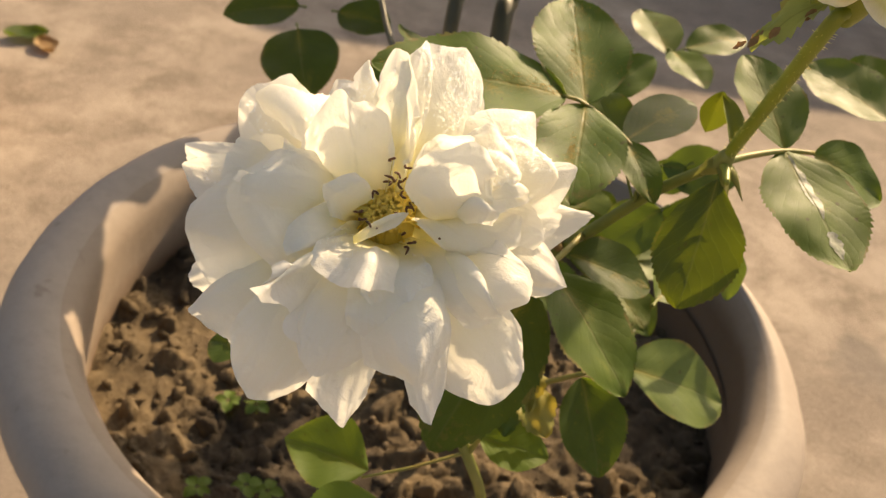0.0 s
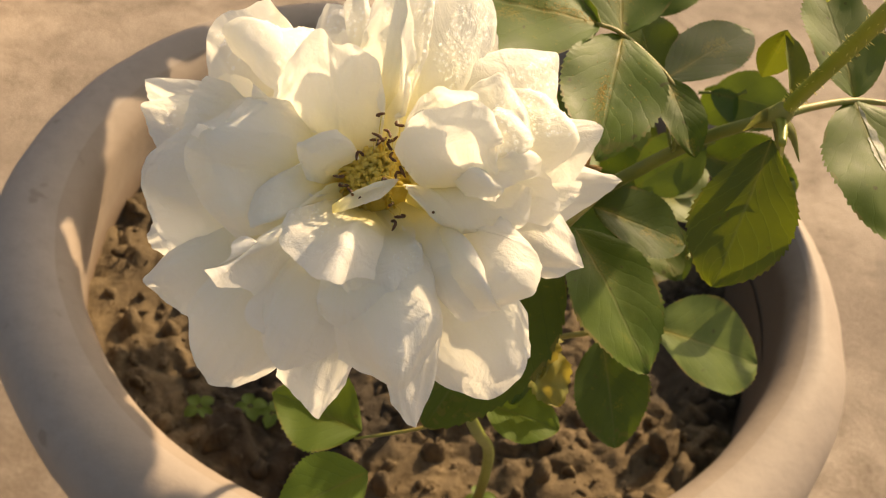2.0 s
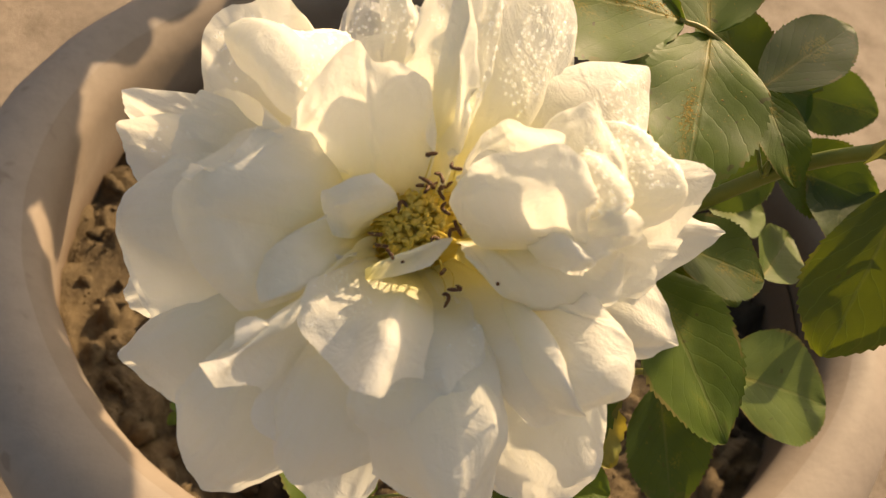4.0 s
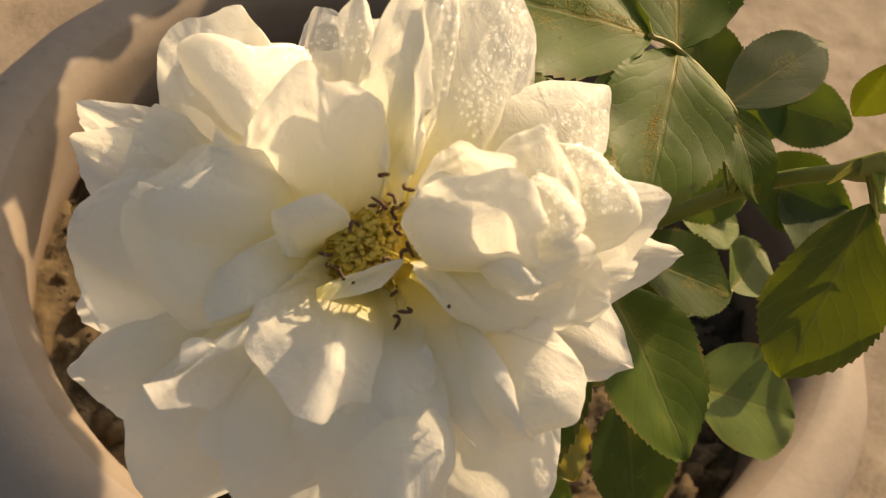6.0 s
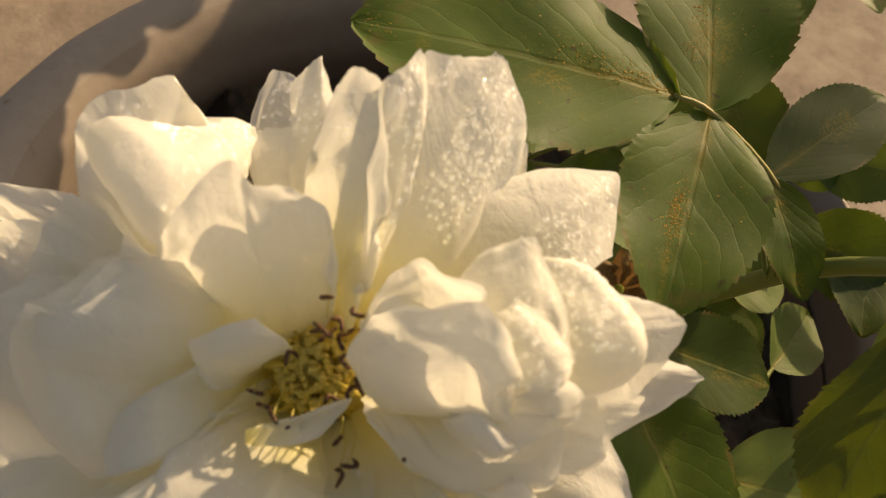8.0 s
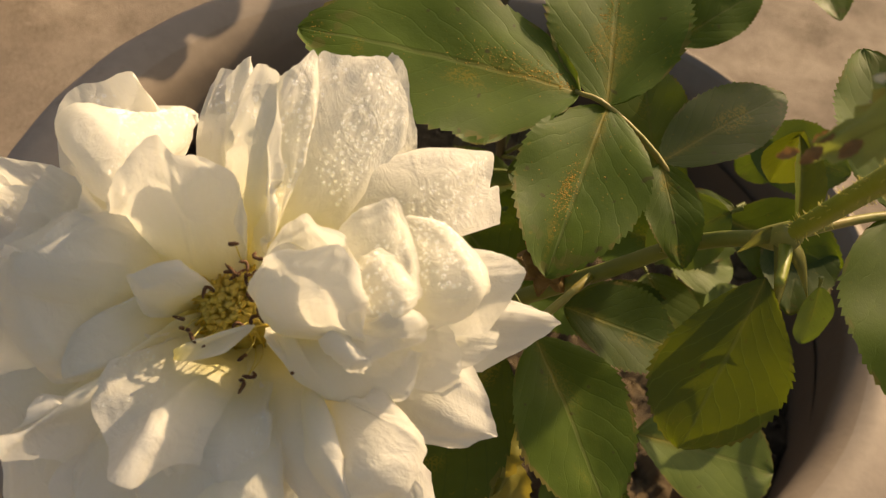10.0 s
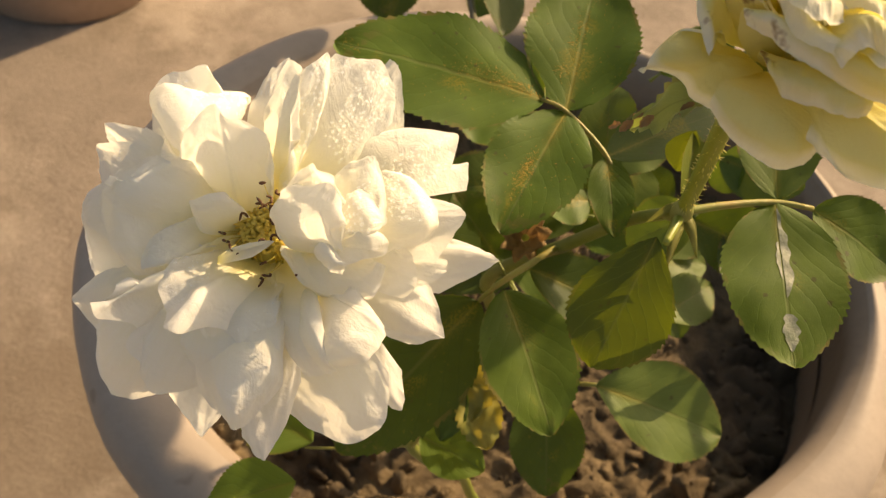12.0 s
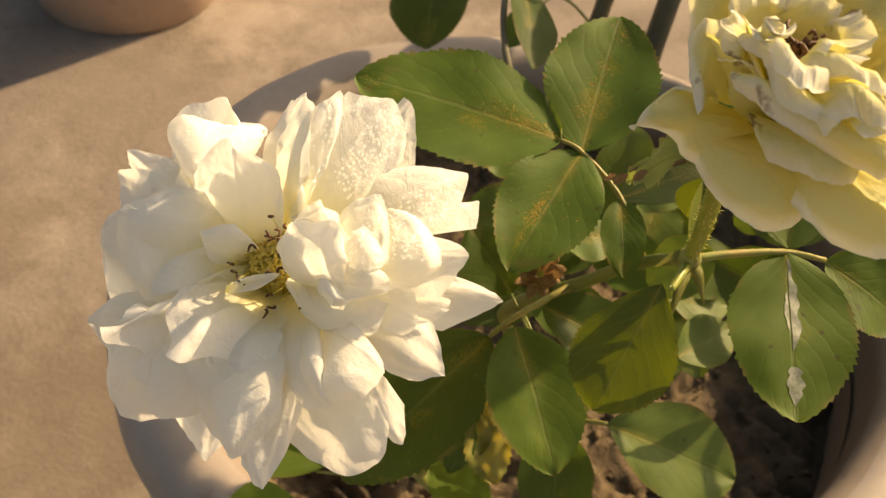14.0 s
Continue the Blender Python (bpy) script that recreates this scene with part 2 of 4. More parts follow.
STAINS = [(-0.305, -0.020, 0.15, (0.135, 0.098, 0.064)), (-0.46, 0.13, 0.06, (0.17, 0.13, 0.092)), (0.475, 0.345, 0.05, (0.13, 0.11, 0.095))]


def ground_material():
    k = Nodes("concrete_ground")
    obj, uv, u, v = k.coords()
    big = k.noise(obj, 2.6, 5, 0.6, 0.4)
    mid = k.noise(obj, 13, 6, 0.7, 0.15)
    fine = k.noise(obj, 260, 4, 0.7)
    col = k.mix(k.ramp(mid, [(0.36, 0.0), (0.60, 1.0)]), (0.15, 0.113, 0.080), (0.335, 0.274, 0.214))
    col = k.mix(k.ramp(big, [(0.40, 0.0), (0.60, 0.75)]), col, (0.16, 0.124, 0.096))
    col = k.mix(k.math("MULTIPLY", k.ramp(fine, [(0.4, 0.0), (0.7, 1.0)]), 0.3), col, (0.38, 0.32, 0.26))
    # old water stains with ragged edges
    for x, y, size, tone in STAINS:
        far = k.add("ShaderNodeVectorMath", {0: obj, 1: (x, y, 0.0)}, operation="DISTANCE").outputs["Value"]
        edge = k.math("ADD", k.math("MULTIPLY", far, 1.0 / size), k.math("MULTIPLY", k.math("SUBTRACT", mid, 0.5), 2.2))
        col = k.mix(k.ramp(edge, [(0.45, 0.6), (1.0, 0.0)]), col, tone)
    k.set(Base_Color=col, Roughness=0.9, Normal=k.bump(k.math("ADD", k.math("MULTIPLY", fine, 0.4), mid), 0.5, 0.004))
    return k.m


def pot_material(name, c1, c2, c3, soiled=0.0):
    k = Nodes(name)
    obj, uv, u, v = k.coords()
    big = k.noise(obj, 9, 5, 0.6, 0.3)
    fine = k.noise(obj, 120, 5, 0.65)
    sp = k.ramp(k.noise(obj, 75, 2, 0.5), [(0.68, 0.0), (0.74, 1.0)])
    col = k.mix(k.ramp(big, [(0.35, 0.0), (0.65, 1.0)]), c1, c2)
    col = k.mix(k.math("MULTIPLY", k.ramp(fine, [(0.45, 0.0), (0.75, 1.0)]), 0.35), col, c3)
    col = k.mix(k.math("MULTIPLY", sp, 0.5), col, (0.16, 0.12, 0.09))
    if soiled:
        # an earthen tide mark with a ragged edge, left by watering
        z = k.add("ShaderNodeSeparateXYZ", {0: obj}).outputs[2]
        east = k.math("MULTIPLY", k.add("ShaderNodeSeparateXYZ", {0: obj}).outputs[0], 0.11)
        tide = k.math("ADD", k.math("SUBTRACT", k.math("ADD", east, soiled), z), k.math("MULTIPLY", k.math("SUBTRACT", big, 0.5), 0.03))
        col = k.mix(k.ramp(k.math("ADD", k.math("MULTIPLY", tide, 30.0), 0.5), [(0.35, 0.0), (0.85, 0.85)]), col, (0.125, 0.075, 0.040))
    k.set(Base_Color=col, Roughness=0.72, Normal=k.bump(k.math("ADD", fine, k.math("MULTIPLY", big, 0.6)), 0.25, 0.0015))
    return k.m


def soil_material():
    k = Nodes("dry_soil")
    obj, uv, u, v = k.coords()
    big = k.noise(obj, 30, 5, 0.65)
    fine = k.noise(obj, 300, 5, 0.7)
    col = k.mix(k.ramp(big, [(0.35, 0.0), (0.68, 1.0)]), (0.058, 0.039, 0.019), (0.150, 0.104, 0.053))
    col = k.mix(k.math("MULTIPLY", k.ramp(fine, [(0.4, 0.0), (0.7, 1.0)]), 0.5), col, (0.20, 0.143, 0.076))
    # damp dark patches with ragged edges
    for x, y, size in ((-0.050, -0.068, 0.055), (0.135, -0.010, 0.050), (-0.110, 0.075, 0.040)):
        far = k.add("ShaderNodeVectorMath", {0: obj, 1: (x, y, 0.25)}, operation="DISTANCE").outputs["Value"]
        edge = k.math("ADD", k.math("MULTIPLY", far, 1.0 / size), k.math("MULTIPLY", k.math("SUBTRACT", big, 0.5), 1.2))
        col = k.mix(k.ramp(edge, [(0.70, 0.8), (1.05, 0.0)]), col, (0.026, 0.018, 0.010))
    k.set(Base_Color=col, Roughness=0.95, Normal=k.bump(k.math("ADD", big, k.math("MULTIPLY", fine, 0.6)), 0.8, 0.003))
    return k.m


M_GROUND = ground_material()
M_POT = pot_material("cement_pot", (0.28, 0.228, 0.186), (0.33, 0.275, 0.228), (0.215, 0.18, 0.152))
M_POT2 = pot_material("clay_pot", (0.38, 0.26, 0.185), (0.45, 0.315, 0.23), (0.28, 0.20, 0.15))
M_SOIL = soil_material()
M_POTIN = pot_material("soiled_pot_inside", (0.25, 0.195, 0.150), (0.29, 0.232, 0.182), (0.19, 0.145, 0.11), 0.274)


# ---- the ground, the pots and the soil ----
bm = bmesh.new()
grid(bm, [[(x, y, 0.0) for x in (-60, -3, -0.6, 0, 0.6, 3, 60)] for y in (-60, -3, -0.6, 0, 0.6, 3, 60)])
tagged(new("ground", mesh_of("ground", bm, M_GROUND)), "sunlit rough concrete yard ground with stains", "ground", kind="structure")

# a low wall at the back, out of view, that shades the far part of the yard
bm = bmesh.new()
bmesh.ops.create_cube(bm, size=1.0, matrix=Matrix.Translation((4.6, 2.1, 0.42)) @ Matrix.Diagonal((8.0, 0.15, 0.84, 1)))
tagged(new("wall_back", mesh_of("wall_back", bm, M_GROUND, False)), "low plain cement yard wall", "wall", kind="structure")

LIP_R, LIP_Z = 0.166, 0.281


def thin_side(x, y):
    return 0.016 * max(0.0, math.cos(math.atan2(y, x) - 0.6)) ** 2


def pot(name, label, mat, inside_mat, scale=1.0, uneven=False):
    """A round pot with a thick rolled lip."""
    ob = thing(name, label, "plant pot")
    wall = [(0.0, 0.012), (0.118, 0.012), (0.121, 0.0), (0.127, 0.004), (0.140, 0.10), (0.153, 0.20), (0.158, 0.248), (0.1605, 0.266)]
    inner = [(0.1515, 0.266), (0.1505, 0.235), (0.147, 0.20), (0.135, 0.10), (0.12, 0.03), (0.0, 0.028)]
    lip = [(LIP_R + 0.0178 * math.cos(radians(a)), LIP_Z + 0.0165 * math.sin(radians(a))) for a in range(-70, 123, 12)]
    under = [(LIP_R + 0.0178 * math.cos(radians(a)), LIP_Z + 0.0165 * math.sin(radians(a))) for a in range(122, 183, 12)] + [(0.1484, 0.272), (0.1490, 0.262), (0.1494, 0.252), (0.1496, 0.238)]
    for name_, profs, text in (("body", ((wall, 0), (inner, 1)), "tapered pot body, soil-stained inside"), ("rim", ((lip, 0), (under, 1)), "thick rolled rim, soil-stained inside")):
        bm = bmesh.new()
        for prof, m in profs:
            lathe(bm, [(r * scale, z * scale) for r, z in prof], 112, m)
        bmesh.ops.remove_doubles(bm, verts=bm.verts, dist=0.0004)
        for v in bm.verts:
            n = noise.noise(v.co * 14) * 0.0014 + noise.noise(v.co * 45) * 0.0006
            r = math.hypot(v.co.x, v.co.y)
            if uneven:
                n += thin_side(v.co.x, v.co.y) * ((1 - smooth(LIP_R - 0.015, LIP_R + 0.010, r)) * (0.45 + 0.55 * smooth(0.25, 0.282, v.co.z)) if name_ == "rim" else 0.33 * float(r < 0.125 + 0.13 * v.co.z) * smooth(0.12, 0.2, v.co.z))
            if r > 0.02:
                v.co.x *= 1 + n / r
                v.co.y *= 1 + n / r
                v.co.z += min(n, 0.002) * 0.6
        part(name_, bm, [mat, inside_mat], ob, text)
    return ob


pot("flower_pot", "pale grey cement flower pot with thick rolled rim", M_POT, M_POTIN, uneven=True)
p2 = pot("flower_pot", "brown clay flower pot standing on the yard", M_POT2, M_POTIN, 0.75)
p2.matrix_world = pose(-0.555, 0.485, 0)


def soil_height(x, y):
    p = Vector((x, y, 0))
    p = p + 0.011 * Vector((noise.noise(p * 45), noise.noise(p * 45 + Vector((7, 3, 1))), 0)) + 0.003 * Vector((noise.noise(p * 170), noise.noise(p * 170 + Vector((2, 9, 4))), 0))
    h = 0.240 + 0.005 * noise.noise(p * 9) + 0.003 * noise.noise(p * 30)
    # fused lumps of two sizes with pits between them
    for scale, tall in ((52, 0.0120), (140, 0.0036)):
        d = noise.voronoi(p * scale)[0]
        h += tall * max(0.12, 0.5 + 0.6 * noise.noise(p * 25 + Vector((scale, 0, 0)))) * smooth(-0.05, 0.62, d[1] - d[0])
    h += 0.0012 * noise.noise(p * 260) + 0.0006 * noise.noise(p * 600)
    return h + 0.003 * smooth(0.10, 0.15, math.hypot(x, y))


bm = bmesh.new()
rows = []
for i in range(101):
    r = 0.1525 * (i / 100) ** 0.8
    ring = []
    for k in range(300):
        a = math.tau * k / 300
        x, y = r * math.cos(a), r * math.sin(a)
        s = 1 + 0.33 * thin_side(x, y) / 0.1525
        ring.append((x * s, y * s, soil_height(x, y)))
    rows.append(ring)
grid(bm, rows, closed=True)
bmesh.ops.remove_doubles(bm, verts=bm.verts, dist=0.0002)
soil = tagged(new("soil", mesh_of("soil", bm, M_SOIL)), "dry brown crumbly soil filling the pot", "soil", kind="stuff")


def lumps(name, mats, label, category, items, jitter):
    """Many small rounded lumps in one mesh. items: (matrix, fine or coarse, seed)."""
    shapes = []
    for sub in (1, 2):
        b = bmesh.new()
        bmesh.ops.create_icosphere(b, subdivisions=sub, radius=1.0)
        b.verts.ensure_lookup_table()
        shapes.append(([v.co.copy() for v in b.verts], [[v.index for v in f.verts] for f in b.faces]))
        b.free()
    vs, fs = [], []
    for m, fine, seed in items:
        cos, faces = shapes[fine]
        n = len(vs)
        for co in cos:
            vs.append(m @ (co * (1 + jitter * noise.noise(co * 1.7 + Vector((seed, 0, 0))))))
        fs += [[n + i for i in f] for f in faces]
    me = bpy.data.meshes.new(name)
    me.from_pydata(vs, [], fs)
    me.materials.append(mats)
    me.polygons.foreach_set("use_smooth", [True] * len(me.polygons))
    return tagged(new(name, me), label, category, kind="stuff")


# crumbs and clods on the soil
rng = random.Random(5)
items = []
for i in range(1500):
    r, a = 0.148 * math.sqrt(rng.random()), rng.random() * math.tau
    s = 0.0007 + 0.0050 * rng.random() ** 5
    x, y = r * math.cos(a), r * math.sin(a)
    m = Matrix.Translation((x, y, soil_height(x, y) - 0.1 * s)) @ Euler((rng.random() * 6, rng.random() * 6, rng.random() * 6)).to_matrix().to_4x4() @ Matrix.Diagonal((s * rng.uniform(0.9, 2.0), s, s * rng.uniform(0.5, 0.8), 1))
    items.append((m, 1 if s > 0.0025 else 0, i))
lumps("soil_clods", M_SOIL, "loose lumps and crumbs of dry brown soil", "soil", items, 0.6)

# ---- the rose bush ----
bush = thing("rose_bush", "rose bush with white and pale yellow blooms and serrated green leaves", "rose bush")


def spread(ctrl, v):
    """A point of a smooth line through control points; v runs from -1 to 1."""
    c = [2 * ctrl[0] - ctrl[1]] + ctrl + [2 * ctrl[-1] - ctrl[-2]]
    x = (v + 1) / 2 * (len(c) - 3)
    i = min(int(x), len(c) - 4)
    t = x - i
    p0, p1, p2, p3 = c[i:i + 4]
    return 0.5 * (2 * p1 + (p2 - p0) * t + (2 * p0 - 5 * p1 + 4 * p2 - p3) * t * t + (3 * p1 - p0 - 3 * p2 + p3) * t ** 3)


def petal(parent, centre, axes, margin, q=2.0, rise=40, end=-10, belly=0.0, wave=1.0, depth=8.5, foot=4.5, curl=0.5, crease=0.0, mat=None, seed=0, base=None, span=0.0, tone=0.0, label=""):
    """One petal, in millimetres along the bloom's own axes (right, up, outwards). It grows from the foot of the bloom to its margin,
    a smooth line from one corner to the other; a margin of three points is drawn as corner, tip, corner with q: 1 pointed, 2 round, 4 blunt.
    rise, end: the angles above the plane of the bloom at which it leaves its foot and ends; belly: swelling of the middle towards the front;
    curl: how far the margin turns back; span: half the width of its foot;
    tone: how far from the yellow heart its foot lies."""
    margin = [Vector(p) for p in margin]
    left, tip, right = margin[0], margin[len(margin) // 2], margin[-1]
    width = max((right - left).length, 0.6 * sum((margin[i + 1] - margin[i]).length for i in range(len(margin) - 1)))
    nu, nv = 48, 63
    rim = []
    for j in range(nv):
        v = -1 + 2 * j / (nv - 1)
        if len(margin) == 3:
            rim.append(tip + (right - left) * 0.5 * v + ((left + right) * 0.5 - tip) * abs(v) ** q)
        else:
            rim.append(spread(margin, v))
    mean = sum(rim, Vector()) / nv
    rad0 = Vector((mean.x, mean.y, 0)).normalized()
    root = Vector(base) if base else Vector((rad0.x * foot, rad0.y * foot, -depth))
    side0 = Vector((right.x - left.x, right.y - left.y, 0)).normalized()
    up = Vector((0, 0, 1))
    cr, sr, ce, se = math.cos(radians(rise)), math.sin(radians(rise)), math.cos(radians(end)), math.sin(radians(end))
    half = span or min(2.4, 0.12 * width)
    wide = (right - left).length
    columns = []
    for j in range(nv):
        v = -1 + 2 * j / (nv - 1)
        b0 = root + side0 * v * half
        x = rim[j]
        length = (x - b0).length
        r = Vector((x.x - b0.x, x.y - b0.y, 0)).normalized()
        c1 = b0 + 0.38 * length * (cr * r + sr * up) + side0 * v * 0.18 * wide
        c2 = x - 0.38 * length * (ce * r + se * up) + side0 * v * 0.14 * wide
        columns.append((b0, c1, c2, x))
    off = Vector((seed * 7.31, seed * 3.77, seed * 1.93))
    pts = []
    for i in range(nu):
        u = i / (nu - 1)
        w = 1 - u
        pts.append([w ** 3 * a + 3 * w * w * u * b + 3 * w * u * u * c + u ** 3 * d for a, b, c, d in columns])
    normals, facing = [], 0.0
    for i in range(nu):
        row = []
        for j in range(nv):
            a = pts[min(i + 1, nu - 1)][j] - pts[max(i - 1, 0)][j]
            b = pts[i][min(j + 1, nv - 1)] - pts[i][max(j - 1, 0)]
            nor = b.cross(a)
            facing += nor.z
            row.append((nor.normalized() if nor.length > 1e-9 else Vector((0, 0, 1)), a.normalized() if a.length > 1e-9 else rad0))
        normals.append(row)
    sign = 1.0 if facing >= 0 else -1.0
    rows = []
    right_w, up_w, out_w = axes
    for i in range(nu):
        u = i / (nu - 1)
        row = []
        for j in range(nv):
            v = -1 + 2 * j / (nv - 1)
            nor, t = normals[i][j]
            x = Vector((v * 0.040 * width, u * 2.0, 0)) + off
            edge = max(smooth(0.6, 1.0, u), smooth(0.7, 1.0, abs(v)) * smooth(0.3, 0.8, u))
            lift = wave * (0.15 + 0.85 * u) * (1.1 * noise.noise(x * 0.8) + 0.85 * noise.noise(x * 2.0) + 0.30 * noise.noise(x * 4.3))
            lift += wave * edge * (0.55 * noise.noise(x * 3.4) + 0.22 * noise.noise(x * 8.0))
            # soft folds, sharper towards the margin
            lift += wave * (0.15 + 0.85 * u) * 0.8 * ((1 - abs(noise.noise(x * 1.3 + Vector((3, 1, 2))))) ** 4 - 0.3)
            lift += wave * (0.1 + 0.9 * edge) * 0.22 * ((1 - abs(noise.noise(x * 3.3 + Vector((9, 4, 2))))) ** 4 - 0.3)
            lift += crease * math.exp(-((v + 0.12 * noise.noise(Vector((u * 2, seed, 0)))) / 0.07) ** 2) * smooth(0.1, 0.5, u)
            lift += belly * math.sin(math.pi * min(1.0, u * 1.02) ** 1.3) * (1 - v * v)
            lift -= curl * 1.5 * smooth(0.82, 1.0, u) ** 1.6 * (1 + 0.8 * noise.noise(Vector((v * 2.5, seed, 0.5))))
            p = pts[i][j] + sign * nor * lift
            p = p + t * (min(wave, 0.75) * 0.75 * smooth(0.6, 1.0, u) * (noise.noise(Vector((v * 2.1, seed * 1.7, 0.3))) + 0.5 * noise.noise(Vector((v * 6.0, seed * 2.7, 0.9))) + 0.32 * noise.noise(Vector((v * 13.0, seed * 1.3, 0.4))) + 0.16 * noise.noise(Vector((v * 29.0, seed * 1.9, 0.7)))))
            row.append(Vector(centre) + 0.001 * (p.x * right_w + p.y * up_w + p.z * out_w))
        rows.append(row)
    bm = bmesh.new()
    grid(bm, rows, uv=lambda s, t: (t, tone + (1 - tone) * s))
    ob = part("petal", bm, mat or M_PETAL, parent, label)
    return ob, rows


# the white bloom
C1 = Vector((-0.0290, -0.1772, 0.4675))
N1 = Vector((0.0, -0.655, 0.756)).normalized()
E2 = N1.cross(Vector((1, 0, 0))).normalized()


def hip(name, centre, axis, stem_to, r, label):
    bm = bmesh.new()
    a = Vector(axis).normalized()
    c = Vector(centre)
    pts = [c - a * d for d in (0.0095, 0.0115, 0.015, 0.019, 0.022)]
    tube(bm, pts, [0.5 * r, r, 1.05 * r, 0.75 * r, 0.4 * r], 14)
    return part(name, bm, M_STEM, bush, label)


bloom = hip("bloom", C1, N1, None, 0.005, "fully open white rose bloom with crinkled petals")
W = {}


AX1 = (Vector((1, 0, 0)), E2, N1)


def wp(key, *a, **kw):
    W[key] = petal(bloom, C1, AX1, *a, seed=len(W) + 1, **kw)


# margins from the top round by the right, then the inner petals
wp("A", [(3.3, 32.8, 3), (4.6, 39.1, 3), (8.2, 39.2, 2), (11.1, 39.7, 0), (14.5, 40.6, -2), (17.8, 35.5, -4), (19.0, 29.2, -5)], rise=65, end=-28, wave=0.95, belly=-1.5, curl=0.0)
wp("A2", [(14.1, 43.0, -10), (16.7, 40.9, -12), (18.7, 34.4, -13), (19.8, 27.4, -12)], rise=50, end=0, wave=0.95)
wp("Af", [(-5.3, 24.7, 1), (-5.0, 29.1, 3), (-2.6, 34.5, 6), (-0.3, 33.4, 7), (2.0, 26.7, 9), (3.8, 21.0, 8), (3.3, 15.7, 5)], rise=70, end=30, wave=1.2, crease=-0.8)
wp("Ad", [(-0.2, 33.4, 5), (2.7, 35.5, 6), (4.8, 38.4, 5), (6.4, 34.2, 4), (6.3, 26.0, 3)], rise=65, end=-15, wave=0.9)
wp("Ap", [(-10.9, 33.4, -10), (-7.5, 37.8, -9), (-4.1, 32.7, -10)], q=1.2, rise=40, end=-5)
wp("Ab", [(-16.5, 29.3, -21), (-15.2, 36.2, -22), (-9.5, 35.1, -18)], q=1.8, rise=20, end=-30)
wp("Ac", [(-6.7, 34.9, -21), (-4.9, 37.4, -22), (-2.1, 33.9, -20)], q=2, rise=20, end=-30)
wp("P1", [(18.2, 27.7, -6), (21.2, 29.3, -7), (25.9, 30.4, -9), (30.7, 31.2, -10.5), (32.8, 30.6, -10.7), (33.1, 26.0, -10), (32.8, 20.6, -8)], rise=38, end=-45, wave=0.45, curl=0.2)
wp("P1b", [(31.0, 20.0, -19), (32.5, 26.0, -22), (35.0, 26.8, -22.6), (36.5, 21.0, -21)], rise=25, end=-45, wave=0.6)
wp("P15", [(-34.2, 13.8, -12), (-35.7, 21.1, -11), (-34.4, 26.3, -9), (-30.4, 28.9, -9), (-24.5, 31.3, -8), (-22.5, 27.5, -10)], rise=45, end=5, wave=0.95)
wp("P15f", [(-29.6, 22.6, -6), (-28.6, 17.9, 1), (-23.9, 14.1, 5), (-19.2, 11.3, 4), (-16.4, 13.7, 1), (-14.0, 19.3, -5), (-14.8, 25.2, -11)], rise=50, end=-45, belly=4.2, wave=0.8, span=6.0, curl=-0.4, base=(-23.4, 27.3, -14), tone=0.7)
wp("P14b", [(-45.9, 8.9, -17), (-46.9, 13.6, -15), (-34.4, 14.1, -12)], q=1.3, rise=20, end=-5)
wp("P14", [(-40.7, -1.0, -11), (-46.9, 7.9, -13), (-35.1, 10.5, -8)], q=1.3, rise=25, end=-5)
wp("P17t", [(-34.7, 7.7, -6), (-34.8, 11.1, -9), (-33.5, 13.6, -10), (-28.6, 12.9, -3), (-24.0, 11.0, 4), (-23.1, 8.4, 4)], rise=45, end=5, wave=1.2)
wp("P17", [(-22.2, -16.3, 4), (-28.2, -11.9, 6), (-33.7, -3.4, 5), (-31.1, 2.5, 7), (-27.8, 5.6, 6), (-25.2, 8.9, 5), (-19.6, 10.5, 4)], rise=40, end=-5, belly=3.5, wave=1.0, base=(-7.6, -1.1, -6))
wp("P17r", [(-32.4, 0.5, 7.5), (-30.9, 2.4, 8), (-27.1, 1.9, 8.5), (-25.5, 5.1, 8.5), (-23.4, 9.3, 6.5)], rise=40, end=25, belly=-0.5, wave=1.4, base=(-13.9, -0.0, 2), tone=0.5)
wp("P17d", [(-14.0, -2.1, 6), (-19.8, -6.6, 7), (-20.6, -11.6, 8), (-18.6, -14.4, 8), (-16.4, -11.7, 6), (-10.7, -6.5, 3)], rise=45, end=-10, belly=1, wave=0.6, base=(-6.6, -1.8, -5))
wp("P13", [(-35.7, 4.3, -5), (-41.4, -1.1, -8), (-42.7, -8.4, -8), (-39.8, -14.9, -8), (-32.5, -22.9, -6)], rise=30, end=-25, belly=3.5, wave=1.0, base=(-10.8, -2.5, -9))
wp("P12", [(-41.0, -13.7, -15), (-41.3, -18.0, -15), (-36.7, -21.3, -15)], q=1.4, rise=15, end=-20)
wp("P11", [(-35.4, -20.5, -10), (-38.4, -23.0, -9), (-39.1, -25.8, -7), (-34.3, -29.3, -7), (-28.7, -31.4, -6)], rise=30, end=-20, wave=1.0, belly=1.5)
wp("P16", [(-19.8, 9.5, 4), (-19.0, 11.9, 7), (-17.1, 15.9, 10), (-12.8, 21.2, 12), (-10.0, 19.8, 10.5), (-6.9, 20.8, 9.5), (-1.8, 18.6, 7), (-1.5, 12.3, 5)], rise=62, end=35, wave=1.3, curl=0.0, crease=0.35, base=(-5.3, 0.2, -7))
wp("P18", [(-11.2, -3.9, 3), (-13.8, -0.1, 6), (-12.7, 2.4, 8), (-6.7, 5.6, 7), (-3.8, 2.8, 1)], rise=60, end=5, wave=0.5, belly=0.8, base=(-5.2, -0.9, -5))
